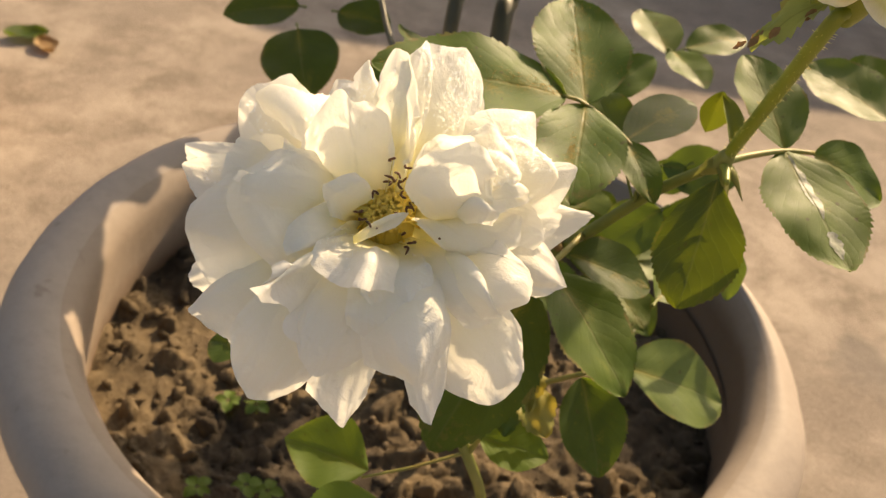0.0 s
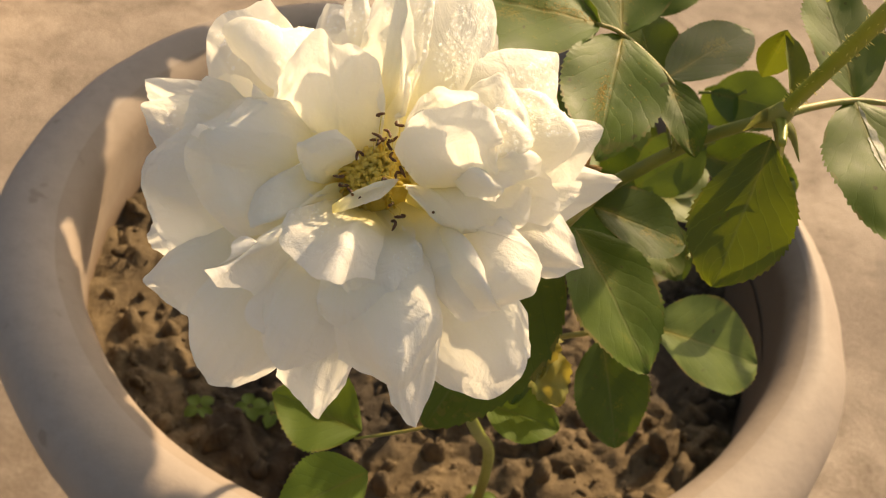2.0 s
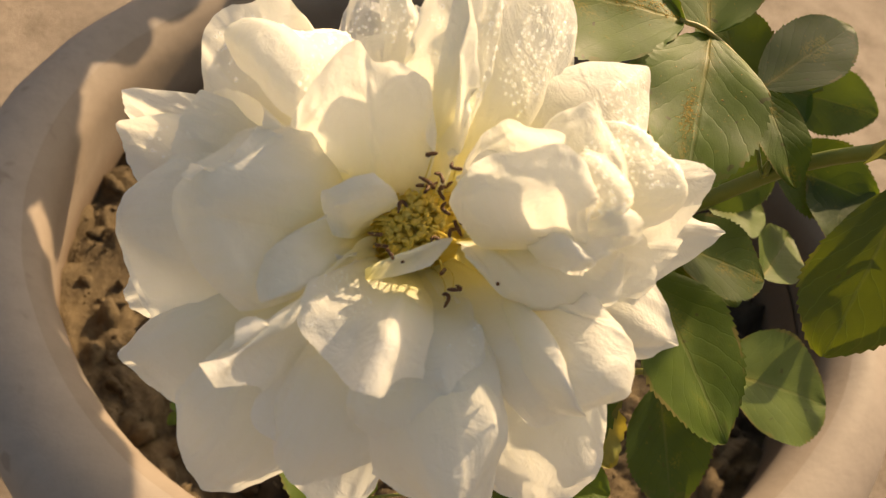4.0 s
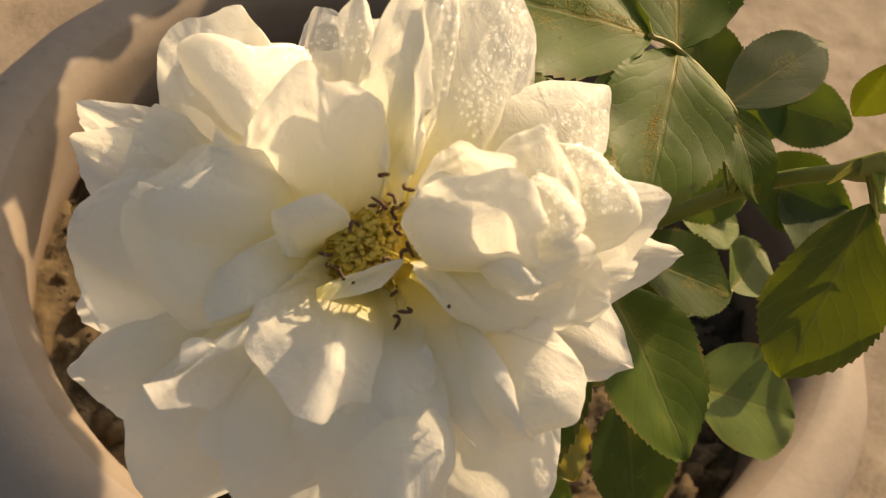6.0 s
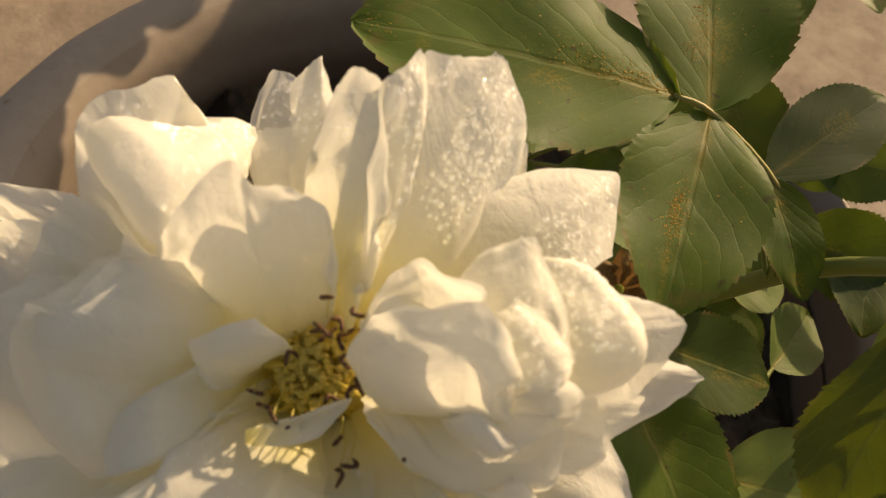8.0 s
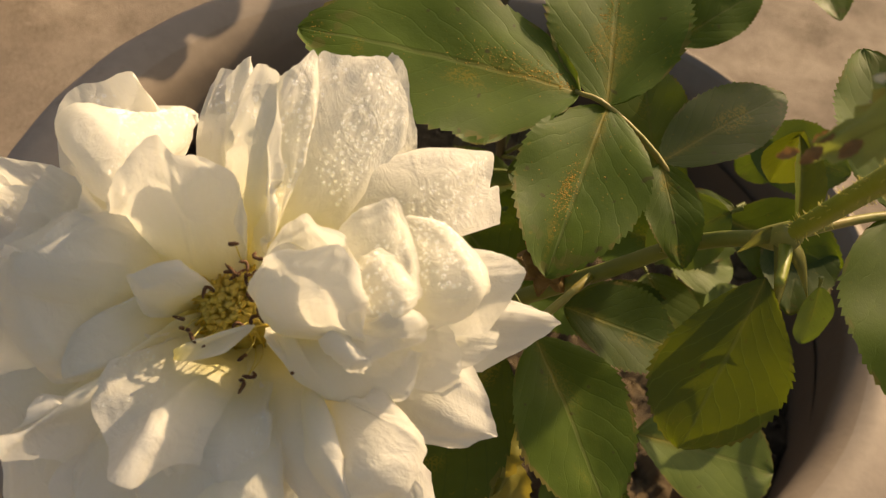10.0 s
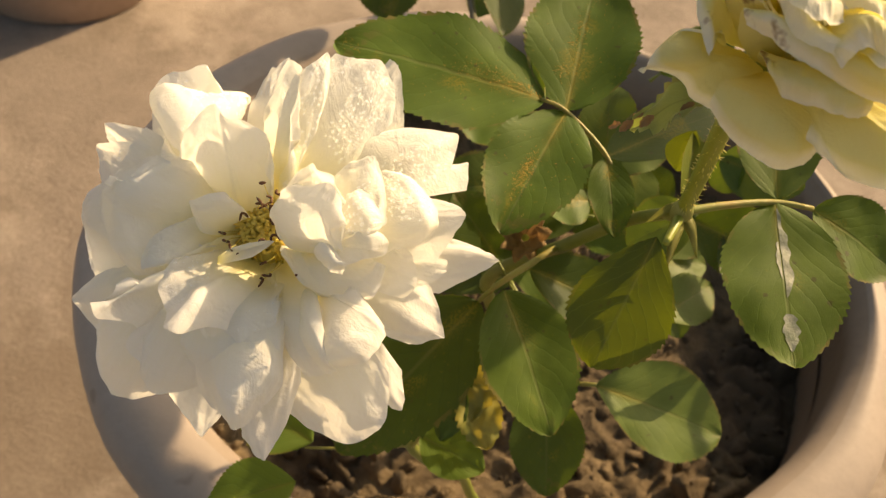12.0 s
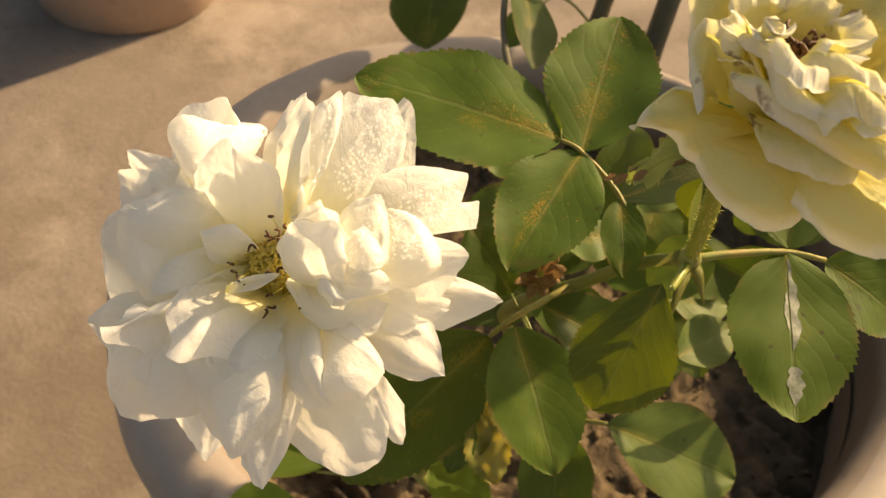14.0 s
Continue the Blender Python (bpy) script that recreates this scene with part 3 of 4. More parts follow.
wp("P19", [(6.1, 1.2, 7), (4.6, 5.5, 8), (6.3, 8.4, 10), (10.8, 10.6, 13), (15.6, 12.2, 16), (18.2, 9.4, 18), (19.3, 3.5, 16)], rise=80, end=-25, belly=3.5, wave=0.95, span=5, curl=-0.5, base=(15.4, -1.0, 4), tone=0.45)
wp("P19b", [(5.9, 4.8, 5), (7.0, 0.6, 6), (10.9, -1.0, 8), (15.8, -0.4, 11), (19.5, 2.1, 13)], rise=70, end=-60, belly=2.5, wave=0.6, span=5, base=(12.8, 10.2, 8), tone=0.6)
wp("P19t", [(4.8, 6.5, 5), (4.3, 9.6, 6), (6.4, 13.7, 7), (9.4, 16.0, 8), (13.5, 15.4, 12), (16.2, 14.3, 15), (17.3, 12.0, 15)], rise=75, end=20, belly=3, wave=0.95, span=4, curl=-1.0, base=(13.9, 3.5, 3), tone=0.5)
wp("P19u", [(15.5, 17.8, 7), (18.2, 19.4, 8), (20.6, 19.9, 9), (23.0, 17.5, 9), (25.9, 11.7, 11), (27.1, 8.1, 12)], rise=70, end=-20, belly=2, wave=0.95, base=(15.1, 3.8, 0), tone=0.3)
wp("P26", [(29.0, 0.0, 9), (28.3, -5.6, 8.3), (24.0, -8.3, 8), (18.3, -9.8, 6), (12.5, -7.8, 5), (7.5, -4.0, 5)], rise=50, end=-10, belly=3, wave=0.9, base=(11.1, 0.6, -3))
wp("P2c", [(24.0, 18.6, 4), (29.7, 18.7, 4), (33.3, 15.9, 5), (36.6, 11.2, 7), (35.7, 7.5, 6), (31.0, 4.2, 6)], rise=45, end=-45, belly=3, wave=0.95, base=(15.4, 5.6, -4))
wp("P2", [(35.1, 16.9, 0), (40.3, 14.0, 4), (37.3, 3.9, 2)], q=1.3, rise=40, end=0)
wp("P20b", [(19.6, 13.6, 10), (22.9, 12.5, 13), (26.5, 9.2, 14), (26.9, 6.5, 14), (25.0, 3.9, 14)], rise=60, end=-20, belly=2, wave=0.8, base=(15.8, 3.1, 2), tone=0.4)
wp("P20c", [(21.1, 4.7, 14), (24.6, 6.4, 14), (28.0, 5.2, 13), (28.9, 2.5, 12.5), (25.0, 0.2, 14), (22.7, -1.8, 15)], rise=55, end=-20, belly=2.5, wave=0.9, base=(15.4, 0.6, 2), tone=0.4)
wp("P20d", [(17.6, 0.3, 13), (18.8, 1.6, 15), (20.8, 0.2, 16), (22.5, -1.8, 15.7), (21.4, -4.2, 13)], rise=55, end=-20, belly=1.5, wave=0.9, base=(14.0, -0.5, 2), tone=0.4)
wp("P2d", [(38.6, 4.7, -1), (38.1, 0.5, -2), (31.7, -3.2, 0)], q=2, rise=35, end=-10)
wp("P3", [(43.6, 10.0, -10), (48.4, 7.3, -9), (38.3, -2.8, -9)], q=1.15, rise=25, end=-10)
wp("P4", [(32.5, -1.3, -2), (36.1, -1.2, -4), (40.0, -6.1, -4), (42.6, -11.1, -3.3), (39.0, -12.9, -4), (35.4, -14.5, -4)], rise=35, end=-15, belly=2.5, wave=1.0)
wp("P5", [(20.7, -8.7, 5), (23.7, -8.9, 6), (26.7, -7.3, 7.4), (30.8, -10.3, 7), (32.3, -13.8, 8), (30.3, -18.9, 12), (25.6, -21.9, 12)], rise=45, end=-25, belly=3.5, wave=1.0, base=(11.4, -3.6, -6))
wp("P5b", [(20.7, -16.2, 8), (22.9, -16.5, 11), (24.4, -19.5, 12), (25.4, -22.5, 12), (21.7, -22.7, 9), (16.3, -20.9, 7)], rise=45, end=-25, belly=1.5, wave=0.6, base=(8.4, -5.8, -6))
wp("P6", [(33.0, -21.7, -5), (34.4, -28.0, -8), (34.2, -33.3, -9), (28.6, -38.5, -9.3), (20.8, -37.5, -7), (14.4, -35.1, -5)], rise=30, end=-20, belly=2.5, wave=1.0)
wp("P6b", [(34.4, -21.0, -17), (36.3, -28.9, -17), (32.3, -29.3, -17)], q=1.6, rise=10, end=-30)
wp("P7", [(17.7, -27.6, 1), (14.8, -44.5, 2), (9.4, -41.0, 4)], q=1.3, rise=35, end=-25)
wp("P8", [(16.4, -28.2, 10), (14.4, -32.3, 12), (11.7, -37.4, 13), (9.5, -38.8, 13.5), (4.4, -36.6, 11), (-1.7, -34.8, 8)], rise=46, end=-30, belly=2.5, wave=1.0)
wp("P9", [(1.2, -37.6, -8), (-3.1, -46.7, -10), (-12.3, -39.6, -8)], q=1.15, rise=25, end=-25, wave=1.1)
wp("P10", [(-29.6, -28.9, -2), (-27.6, -36.9, -4), (-24.5, -41.9, -6), (-20.8, -43.2, -7), (-16.3, -41.9, -7), (-12.0, -39.1, -6), (-7.6, -32.9, -4)], rise=35, end=-25, belly=3.5, wave=1.0)
wp("P10c", [(-15.2, -14.6, 9), (-19.8, -18.7, 10), (-22.1, -22.9, 11), (-23.7, -24.2, 13), (-20.0, -24.0, 9), (-17.5, -25.7, 6), (-17.8, -29.9, 7), (-12.2, -32.8, 5)], rise=50, end=5, belly=1, wave=0.9, curl=-0.8)
wp("P23", [(-16.0, -29.0, 6), (-13.6, -34.6, 6), (-10.3, -37.6, 5), (-4.7, -35.3, 5), (0.7, -31.5, 7), (1.9, -26.4, 8)], rise=48, end=-25, belly=2.5, wave=1.0)
wp("P22", [(-8.9, -7.9, 2.5), (-13.4, -11.1, 7), (-13.7, -15.7, 9.4), (-8.3, -20.1, 15), (-4.1, -22.2, 22.6), (0.5, -20.0, 15), (6.5, -20.0, 11), (9.3, -15.2, 7), (8.4, -11.6, 5)], rise=60, end=10, belly=0.6, wave=0.7, curl=-0.3, crease=0.5, base=(-0.0, -6.0, -6))
wp("P24", [(-3.6, -21.5, 13), (1.7, -25.0, 13), (7.2, -23.7, 14), (11.7, -22.0, 12), (12.6, -18.9, 10), (10.5, -16.5, 8)], rise=38, end=-15, belly=1.5, wave=1.0)
wp("P24b", [(-5.7, -27.5, 10), (0.6, -30.5, 11), (8.2, -29.8, 12.5), (15.2, -27.4, 11), (14.2, -22.6, 9)], rise=48, end=-20, belly=2.0, wave=1.0)
wp("P25", [(12.7, -18.8, 8), (17.5, -24.1, 8), (21.5, -25.0, 9), (24.9, -21.8, 10), (23.2, -15.2, 8)], rise=45, end=-15, belly=2, wave=1.0)
wp("F2", [(-14.8, 27.4, -12), (-8.4, 29.3, -10), (-2.4, 32.1, -9)], q=2.5, rise=40, end=-15)
wp("F3", [(9.5, 39.4, -8), (17.4, 35.5, -10), (20.9, 28.6, -10)], q=2.5, rise=40, end=-10)
wp("F4", [(-34.5, 14.7, -8), (-36.6, 9.4, -8), (-37.4, -0.3, -6)], q=2, rise=40, end=-15)
wp("F5", [(-30.7, -23.1, -8), (-30.3, -30.4, -8), (-19.7, -40.0, -9)], q=2, rise=30, end=-20)
wp("F6", [(17.3, -34.0, -6), (23.5, -36.1, -8), (31.5, -26.5, -8)], q=2, rise=30, end=-20)
wp("F7", [(28.0, 6.2, 4), (34.0, 1.1, 3), (32.8, -5.3, 3)], q=2, rise=45, end=-15, wave=1)
wp("flap", [(1.5, -2.8, 8), (4.8, -1.3, 5), (2.1, -5.6, 8)], q=1.5, rise=35, end=-25, wave=0.2, curl=0.0, base=(-6.2, -8.2, 3))

# heart of the white bloom: styles and stamens
rng = random.Random(11)
bm = bmesh.new()
for i in range(170):
    r, a = 4.7 * math.sqrt(rng.random()), rng.random() * math.tau
    q = C1 + 0.001 * (Vector((r * math.cos(a), 0, 0)) + r * math.sin(a) * E2 + (0.8 - 0.10 * r * r) * N1)
    d = (N1 + 0.8 * Vector((rng.uniform(-1, 1), rng.uniform(-1, 1), rng.uniform(-1, 1)))).normalized()
    s = rng.uniform(0.00028, 0.00062)
    tube(bm, [q - d * 0.008, q - d * 0.0007, q, q + d * 0.0004, q + d * 0.0007], [0.0003, 0.4 * s, 0.9 * s, s, 0.4 * s], 7)
for r0, r1, h0, h1 in ((0.0, 2.5, -0.2, -0.8), (2.5, 4.6, -0.8, -2.4), (4.6, 8.5, -2.4, -8.0)):
    rows = [[C1 + 0.001 * (r * math.cos(t) * AX1[0] + r * math.sin(t) * E2 + h * N1) for t in (math.tau * i / 24 for i in range(24))] for r, h in ((r0 + 0.01, h0), (r1, h1))]
    grid(bm, rows, closed=True)
part("pistil", bm, M_STYLE, bloom, "yellow pistil of many small styles")
STAMENS = [(0, 9.3), (3.5, 8.4), (1.5, 6.5), (-0.2, 5.6), (1.2, 5.5), (2.6, 5.8), (-0.6, 4.7), (2.4, 4.5), (3.3, 2.6), (-2.7, 1.6), (5.6, 1.7), (5.2, 0.2), (4.6, -0.6),
           (-5.9, -2.5), (-4.7, -3.9), (-3.4, -4.9), (2.6, -2.1), (4, -6.2), (5.7, -8), (4.8, -9.8), (-1.5, -5.2), (0.5, -4.8)]


def stamen(parent, centre, axis, up, x, y, rng):
    right = up.cross(axis)
    head = centre + 0.001 * (x * right + y * up + (2.8 + 0.36 * math.hypot(x, y) + rng.uniform(0, 1.2)) * axis)
    foot_ = centre + 0.001 * (0.45 * x * right + 0.45 * y * up - 10 * axis)
    mid_ = (head + foot_) / 2 + 0.001 * axis * 1.5 + 0.0003 * x * right
    bm = bmesh.new()
    tube(bm, curve_points([foot_, mid_, head], 7), [0.00010] * 7, 6, 0)
    d = Vector((rng.uniform(-1, 1), rng.uniform(-1, 1), rng.uniform(-0.5, 0.5))).normalized()
    bend = Vector((rng.uniform(-1, 1), rng.uniform(-1, 1), rng.uniform(-1, 1))) * 0.0007
    tube(bm, curve_points([head - d * 0.0009, head - d * 0.0003 + bend, head + d * 0.0004 + bend, head + d * 0.0009 - 0.6 * bend], 8), [0.00016, 0.00030, 0.00027, 0.00025, 0.00031, 0.00029, 0.00026, 0.00013], 7, 1)
    return part("stamen", bm, [M_FILAMENT, M_ANTHER], parent)


for x, y in STAMENS:
    stamen(bloom, C1, N1, E2, x, y, rng)

# the pale yellow bloom
C2 = Vector((0.0540, -0.1720, 0.5420))
N2 = Vector((-0.1, -0.2, 0.97)).normalized()
R2 = (Vector((1, 0, 0)) - N2.x * N2).normalized()
AX2 = (R2, N2.cross(R2), N2)
bloom2 = hip("bloom", C2, N2, None, 0.005, "fading pale yellow rose bloom with browned petal edges")


def yp(*a, **kw):
    yp.n += 1
    kw.setdefault("wave", 1.1)
    kw.setdefault("curl", 1.1)
    petal(bloom2, C2, AX2, *a, seed=50 + yp.n, mat=M_PETAL2, **kw)


yp.n = 0
yp([(-8.9, -6.8, -2), (-15.4, -4.3, -5), (-19.2, -12.9, -5), (-13.7, -10.0, -8), (-10.6, -11.5, -10), (-7.1, -12.5, -10), (-3.2, -11.5, -8)], rise=10, end=-40, curl=1.0, belly=1.5, wave=0.9)
yp([(-7.9, -18.8, -3), (-4.2, -20.7, -6), (1.1, -21.3, -9), (5.4, -20.2, -11), (8.0, -17.8, -10), (7.6, -14.5, -7)], rise=20, end=-40, belly=2, wave=0.6)
yp([(7.2, -18.8, -5), (9.5, -21.0, -7), (12.9, -22.4, -8), (19.1, -22.7, -8), (23.4, -20.8, -6), (23.4, -15.3, -3)], rise=20, end=-35, belly=2, wave=0.7)
yp([(-6.5, -10.6, 6), (-1.9, -14.4, 7), (2.6, -15.7, 6), (7.2, -16.8, 5), (11.9, -17.8, 4), (16.3, -17.9, 3), (21.2, -13.3, 1)], rise=40, end=-30, belly=2.5, wave=0.7)
yp([(-2.1, -12.3, 0), (0.1, -16.3, 0), (4.1, -17.7, 0), (8.6, -18.3, 0), (13.0, -16.7, -1)], rise=30, end=-30, belly=2, wave=0.9)
yp([(-9.1, -10.2, -1), (-12.6, -4.1, 1), (-14.2, 3.3, 2), (-10.9, 1.2, 4), (-5.7, -4.3, 6), (-1.9, -11.4, 6)], rise=50, end=0, belly=1, wave=0.8)
yp([(-14.6, 3.5, 0), (-16.2, 11.0, 2), (-14.0, 15.6, 3), (-10.2, 12.8, 4)], rise=50, end=5, wave=0.8)
yp([(-7.8, -2.0, 8), (-4.6, -6.0, 9.5), (-1.6, -11.0, 10), (1.7, -14.2, 9), (7.0, -15.2, 8)], rise=60, end=-5, belly=1.5, wave=0.9)
yp([(-3.9, -5.2, 11), (-1.7, -10.4, 12), (1.3, -13.4, 12), (3.7, -13.5, 12), (6.3, -10.5, 11)], rise=65, end=5, belly=1, wave=0.9)
yp([(3.1, -11.2, 10), (6.0, -8.6, 11), (10.3, -9.4, 11), (14.4, -10.0, 9)], rise=65, end=5, belly=1, wave=1.0)
yp([(6.4, -16.5, 7), (9.4, -14.4, 9), (13.5, -13.9, 9), (18.6, -12.5, 6)], rise=55, end=-10, belly=1.5, wave=1.0)
yp([(-6.5, 1.9, 9), (-4.7, -3.2, 11), (-2.9, -6.0, 12), (-2.0, -1.4, 11)], rise=70, end=35, wave=0.8)
yp([(3.2, -7.5, 10), (3.7, -6.3, 12), (6.4, -3.4, 12), (9.7, -2.4, 11)], rise=70, end=30, wave=1.0)
yp([(-11.4, 11.1, 3), (-11.0, 16.5, 4), (-5.5, 24.5, 3)], q=2, rise=40, end=0)
for i in range(6):
    a = i * math.tau / 14 - 0.5
    x, y = math.cos(a), math.sin(a)
    yp([(30 * x + 9 * y, 30 * y - 9 * x, -2), (33 * x, 33 * y, -4), (30 * x - 9 * y, 30 * y + 9 * x, -2)], rise=35, end=-15)
    yp([(17 * x + 8 * y, 17 * y - 8 * x, 8), (20 * x, 20 * y, 9), (17 * x - 8 * y, 17 * y + 8 * x, 8)], rise=60, end=20)
for i in range(7):
    a = i * math.tau / 7 + 0.5
    x, y = math.cos(a), math.sin(a)
    yp([(8 * x + 4 * y, 8 * y - 4 * x, 6), (9 * x, 9 * y, 8), (8 * x - 4 * y, 8 * y + 4 * x, 6)], rise=80, end=70, foot=2)
rng = random.Random(12)
for i in range(44):
    a, r = rng.random() * math.tau, rng.uniform(0.3, 4.2)
    stamen(bloom2, C2, N2, AX2[1], r * math.cos(a), r * math.sin(a), rng)

# ---- stems ----


STEM_POINTS = []


def stem(name, ctrl, r0, r1, mat, label="", n=16):
    bm = bmesh.new()
    pts = curve_points(ctrl, n)
    STEM_POINTS.extend(pts)
    tube(bm, pts, [r0 + (r1 - r0) * i / (n - 1) for i in range(n)], 10)
    return part(name, bm, mat, bush, label)


def bristles(parent, ctrl, r, count, seed):
    rng = random.Random(seed)
    pts = curve_points(ctrl, 60)
    bm = bmesh.new()
    for _ in range(count):
        i = rng.randrange(58)
        p = pts[i].lerp(pts[i + 1], rng.random())
        d = (pts[i + 1] - pts[i]).normalized()
        out = d.orthogonal().normalized()
        out.rotate(Matrix.Rotation(rng.random() * math.tau, 3, d))
        out = (out + 0.3 * d).normalized()
        tube(bm, [p + out * r * 0.8, p + out * (r + 0.00035), p + out * (r + rng.uniform(0.0005, 0.0010))], [0.00010, 0.00006, 0.00002], 4)
    part("bristles", bm, M_FILAMENT, parent)


NODE = Vector((0.0541, -0.1417, 0.4705))
stem("stem", [(0.02, -0.02, 0.24), (0.012, -0.09, 0.36), (0.0138, -0.1183, 0.4071), (0.0307, -0.1243, 0.4318), (0.0441, -0.1295, 0.4520), NODE], 0.0024, 0.0014, M_STEMG, "green rose stem with fine bristles")
stalk = stem("stem", [NODE, (0.0529, -0.1572, 0.4962), (0.0517, -0.1727, 0.5218), C2 - N2 * 0.019], 0.0016, 0.0018, M_STEM, "sunlit green flower stalk")
bristles(stalk, [NODE, (0.0529, -0.1572, 0.4962), (0.0517, -0.1727, 0.5218)], 0.0017, 170, 3)
stem("stem", [(0.030, -0.100, 0.235), (0.0225, -0.128, 0.300), (0.0175, -0.139, 0.332), (0.0045, -0.1612, 0.3766), C1 - N1 * 0.021], 0.0019, 0.0016, M_STEMG)
stem("stem", [(0.02, 0.02, 0.24), (0.0244, 0.1003, 0.3889), (0.0317, 0.1269, 0.4027), (0.06, 0.17, 0.50)], 0.0055, 0.004, M_STEMD)
stem("stem", [(-0.01, 0.02, 0.24), (-0.0012, 0.085, 0.3978), (0.0005, 0.1003, 0.4087), (0.0, 0.15, 0.50)], 0.004, 0.003, M_STEMD)

# ---- leaves ----


def leaflet(parent, base, tip, half, face=(0, -0.38, 0.88), fold=0.2, droop=0.12, mat=M_LEAF, teeth=24, seed=0, fat=0.47, wave=0.75, blunt=0.66, jag=1.1, label=""):
    """A toothed leaflet from its base to its tip; face: roughly where its upper side looks."""
    base, tip, face = Vector(base), Vector(tip), Vector(face)
    d = tip - base
    length = d.length
    d.normalize()
    nor = (face - face.dot(d) * d).normalized()
    side = d.cross(nor)
    cols = (-1, -0.94, -0.78, -0.58, -0.38, -0.18, 0, 0.18, 0.38, 0.58, 0.78, 0.94, 1)
    nu, nv = 4 * teeth + 1, len(cols)
    rows = []
    for i in range(nu):
        u = i / (nu - 1)
        body = math.sin(math.pi * u ** (math.log(0.5) / math.log(fat))) ** blunt if 0 < u < 1 else 0.0
        row = []
        for j in range(nv):
            v = cols[j]
            tooth = ((i + (2 if j > nv // 2 else 0)) % 4) / 3
            w = half * body * (1 + (jag * (0.042 + 0.055 * noise.noise(Vector((i // 4 * 1.9, seed * 1.3, v)))) * tooth - 0.02) * (abs(v) > 0.99) * smooth(0.06, 0.3, u))
            q = Vector((v, u * 2, seed * 2.7))
            lift = fold * half * abs(v) ** 1.15 * body - droop * length * (u - 0.25) ** 2 + 0.09 * half * wave * noise.noise(q * 1.4) + 0.05 * half * wave * math.sin(u * 14 + seed) * v * v
            lift += 0.010 * half * (1 - abs(v)) * math.sin(u * 40 - abs(v) * 14)
            row.append(base + d * (u * length + (0.009 * length * tooth if abs(v) > 0.99 else 0)) + side * (w * v) + nor * lift)
        rows.append(row)
    bm = bmesh.new()
    grid(bm, rows, uv=lambda s, t: (0.5 + 0.5 * cols[round(t * (nv - 1))], s))
    bmesh.ops.remove_doubles(bm, verts=bm.verts, dist=0.00002)
    part("leaflet", bm, mat, parent, label)
    return rows, nor


def leaf(ctrl, label="", r=0.0008, mat=M_PETIOLE):
    bm = bmesh.new()
    tube(bm, curve_points(ctrl, 12), [r * (1.3 - 0.5 * i / 11) for i in range(12)], 7)
    return part("leaf", bm, mat, bush, label)


def across(r, v):
    """A point of one leaflet row at v, -1 to 1 from margin to margin."""
    cols = (-1, -0.94, -0.78, -0.58, -0.38, -0.18, 0, 0.18, 0.38, 0.58, 0.78, 0.94, 1)
    k = max(i for i in range(12) if cols[i] <= v)
    return r[k].lerp(r[k + 1], (v - cols[k]) / (cols[k + 1] - cols[k]))


def dust(parent, leaflet_rows, nor, patches, seed):
    """Fine grains strewn over one leaflet. patches: (along, across, spread along, spread across, count)."""
    rng = random.Random(seed)
    bm = bmesh.new()
    for u, v, du, dv, count in patches:
        for _ in range(count):
            uu, vv = rng.gauss(u, du), rng.gauss(v, dv)
            if not 0.02 < uu < 0.97 or abs(vv) > 0.9:
                continue
            f = uu * (len(leaflet_rows) - 1)
            p = across(leaflet_rows[int(f)], vv).lerp(across(leaflet_rows[int(f) + 1], vv), f - int(f))
            r = 0.00006 + 0.00010 * rng.random() ** 3
            m = Matrix.Translation(p + nor * 0.5 * r) @ nor.to_track_quat("Z", "Y").to_matrix().to_4x4() @ Matrix.Rotation(rng.random() * 6, 4, "Z") @ Matrix.Diagonal((r * rng.uniform(1.0, 1.8), r, 0.8 * r, 1))
            q = [bm.verts.new(m @ Vector(c)) for c in ((1, 0, 0), (0, 1, 0), (-1, 0, 0), (0, -1, 0), (0, 0, 1))]
            for i in range(4):
                bm.faces.new((q[i], q[(i + 1) % 4], q[4]))
    tagged(part("dust", bm, M_GRAIN, parent, "fine ochre grains"), kind="stuff")


LN, LN2 = (0.0231, -0.1137, 0.4669), (0.0354, -0.1185, 0.4605)
lf = leaf([(0.045, -0.1285, 0.4532), LN2, LN, (0.0165, -0.1131, 0.4682)], "five-part green leaf dusted with ochre specks", r=0.0006)
rows, up = leaflet(lf, (0.0175, -0.1131, 0.4682), (-0.0356, -0.1164, 0.4744), 0.0168, seed=1, fold=0.06, face=(0, -0.2, 0.85))
dust(lf, rows, up, ((0.14, 0.16, 0.10, 0.10, 260), (0.30, 0.10, 0.12, 0.14, 160), (0.5, 0.0, 0.3, 0.4, 50), (0.93, 0.0, 0.03, 0.3, 25)), 200)
rows, up = leaflet(lf, LN, (0.0204, -0.0738, 0.4825), 0.0145, seed=2, fold=0.16)
dust(lf, rows, up, ((0.50, -0.06, 0.14, 0.09, 260), (0.25, -0.30, 0.03, 0.08, 60), (0.88, 0.15, 0.05, 0.22, 130), (0.5, 0.1, 0.3, 0.4, 50)), 201)
rows, up = leaflet(lf, LN, (0.0171, -0.1508, 0.4602), 0.0122, seed=3, fold=0.16)
dust(lf, rows, up, ((0.50, 0.13, 0.07, 0.06, 200), (0.62, 0.17, 0.06, 0.08, 150), (0.5, 0.0, 0.3, 0.4, 50)), 202)
leaflet(lf, LN2, (0.0615, -0.0896, 0.4625), 0.0078, seed=4, mat=M_LEAFD, fold=0.15, face=(-0.35, -0.6, 0.6))
leaflet(lf, LN2, (0.0423, -0.1376, 0.4541), 0.0055, seed=5)

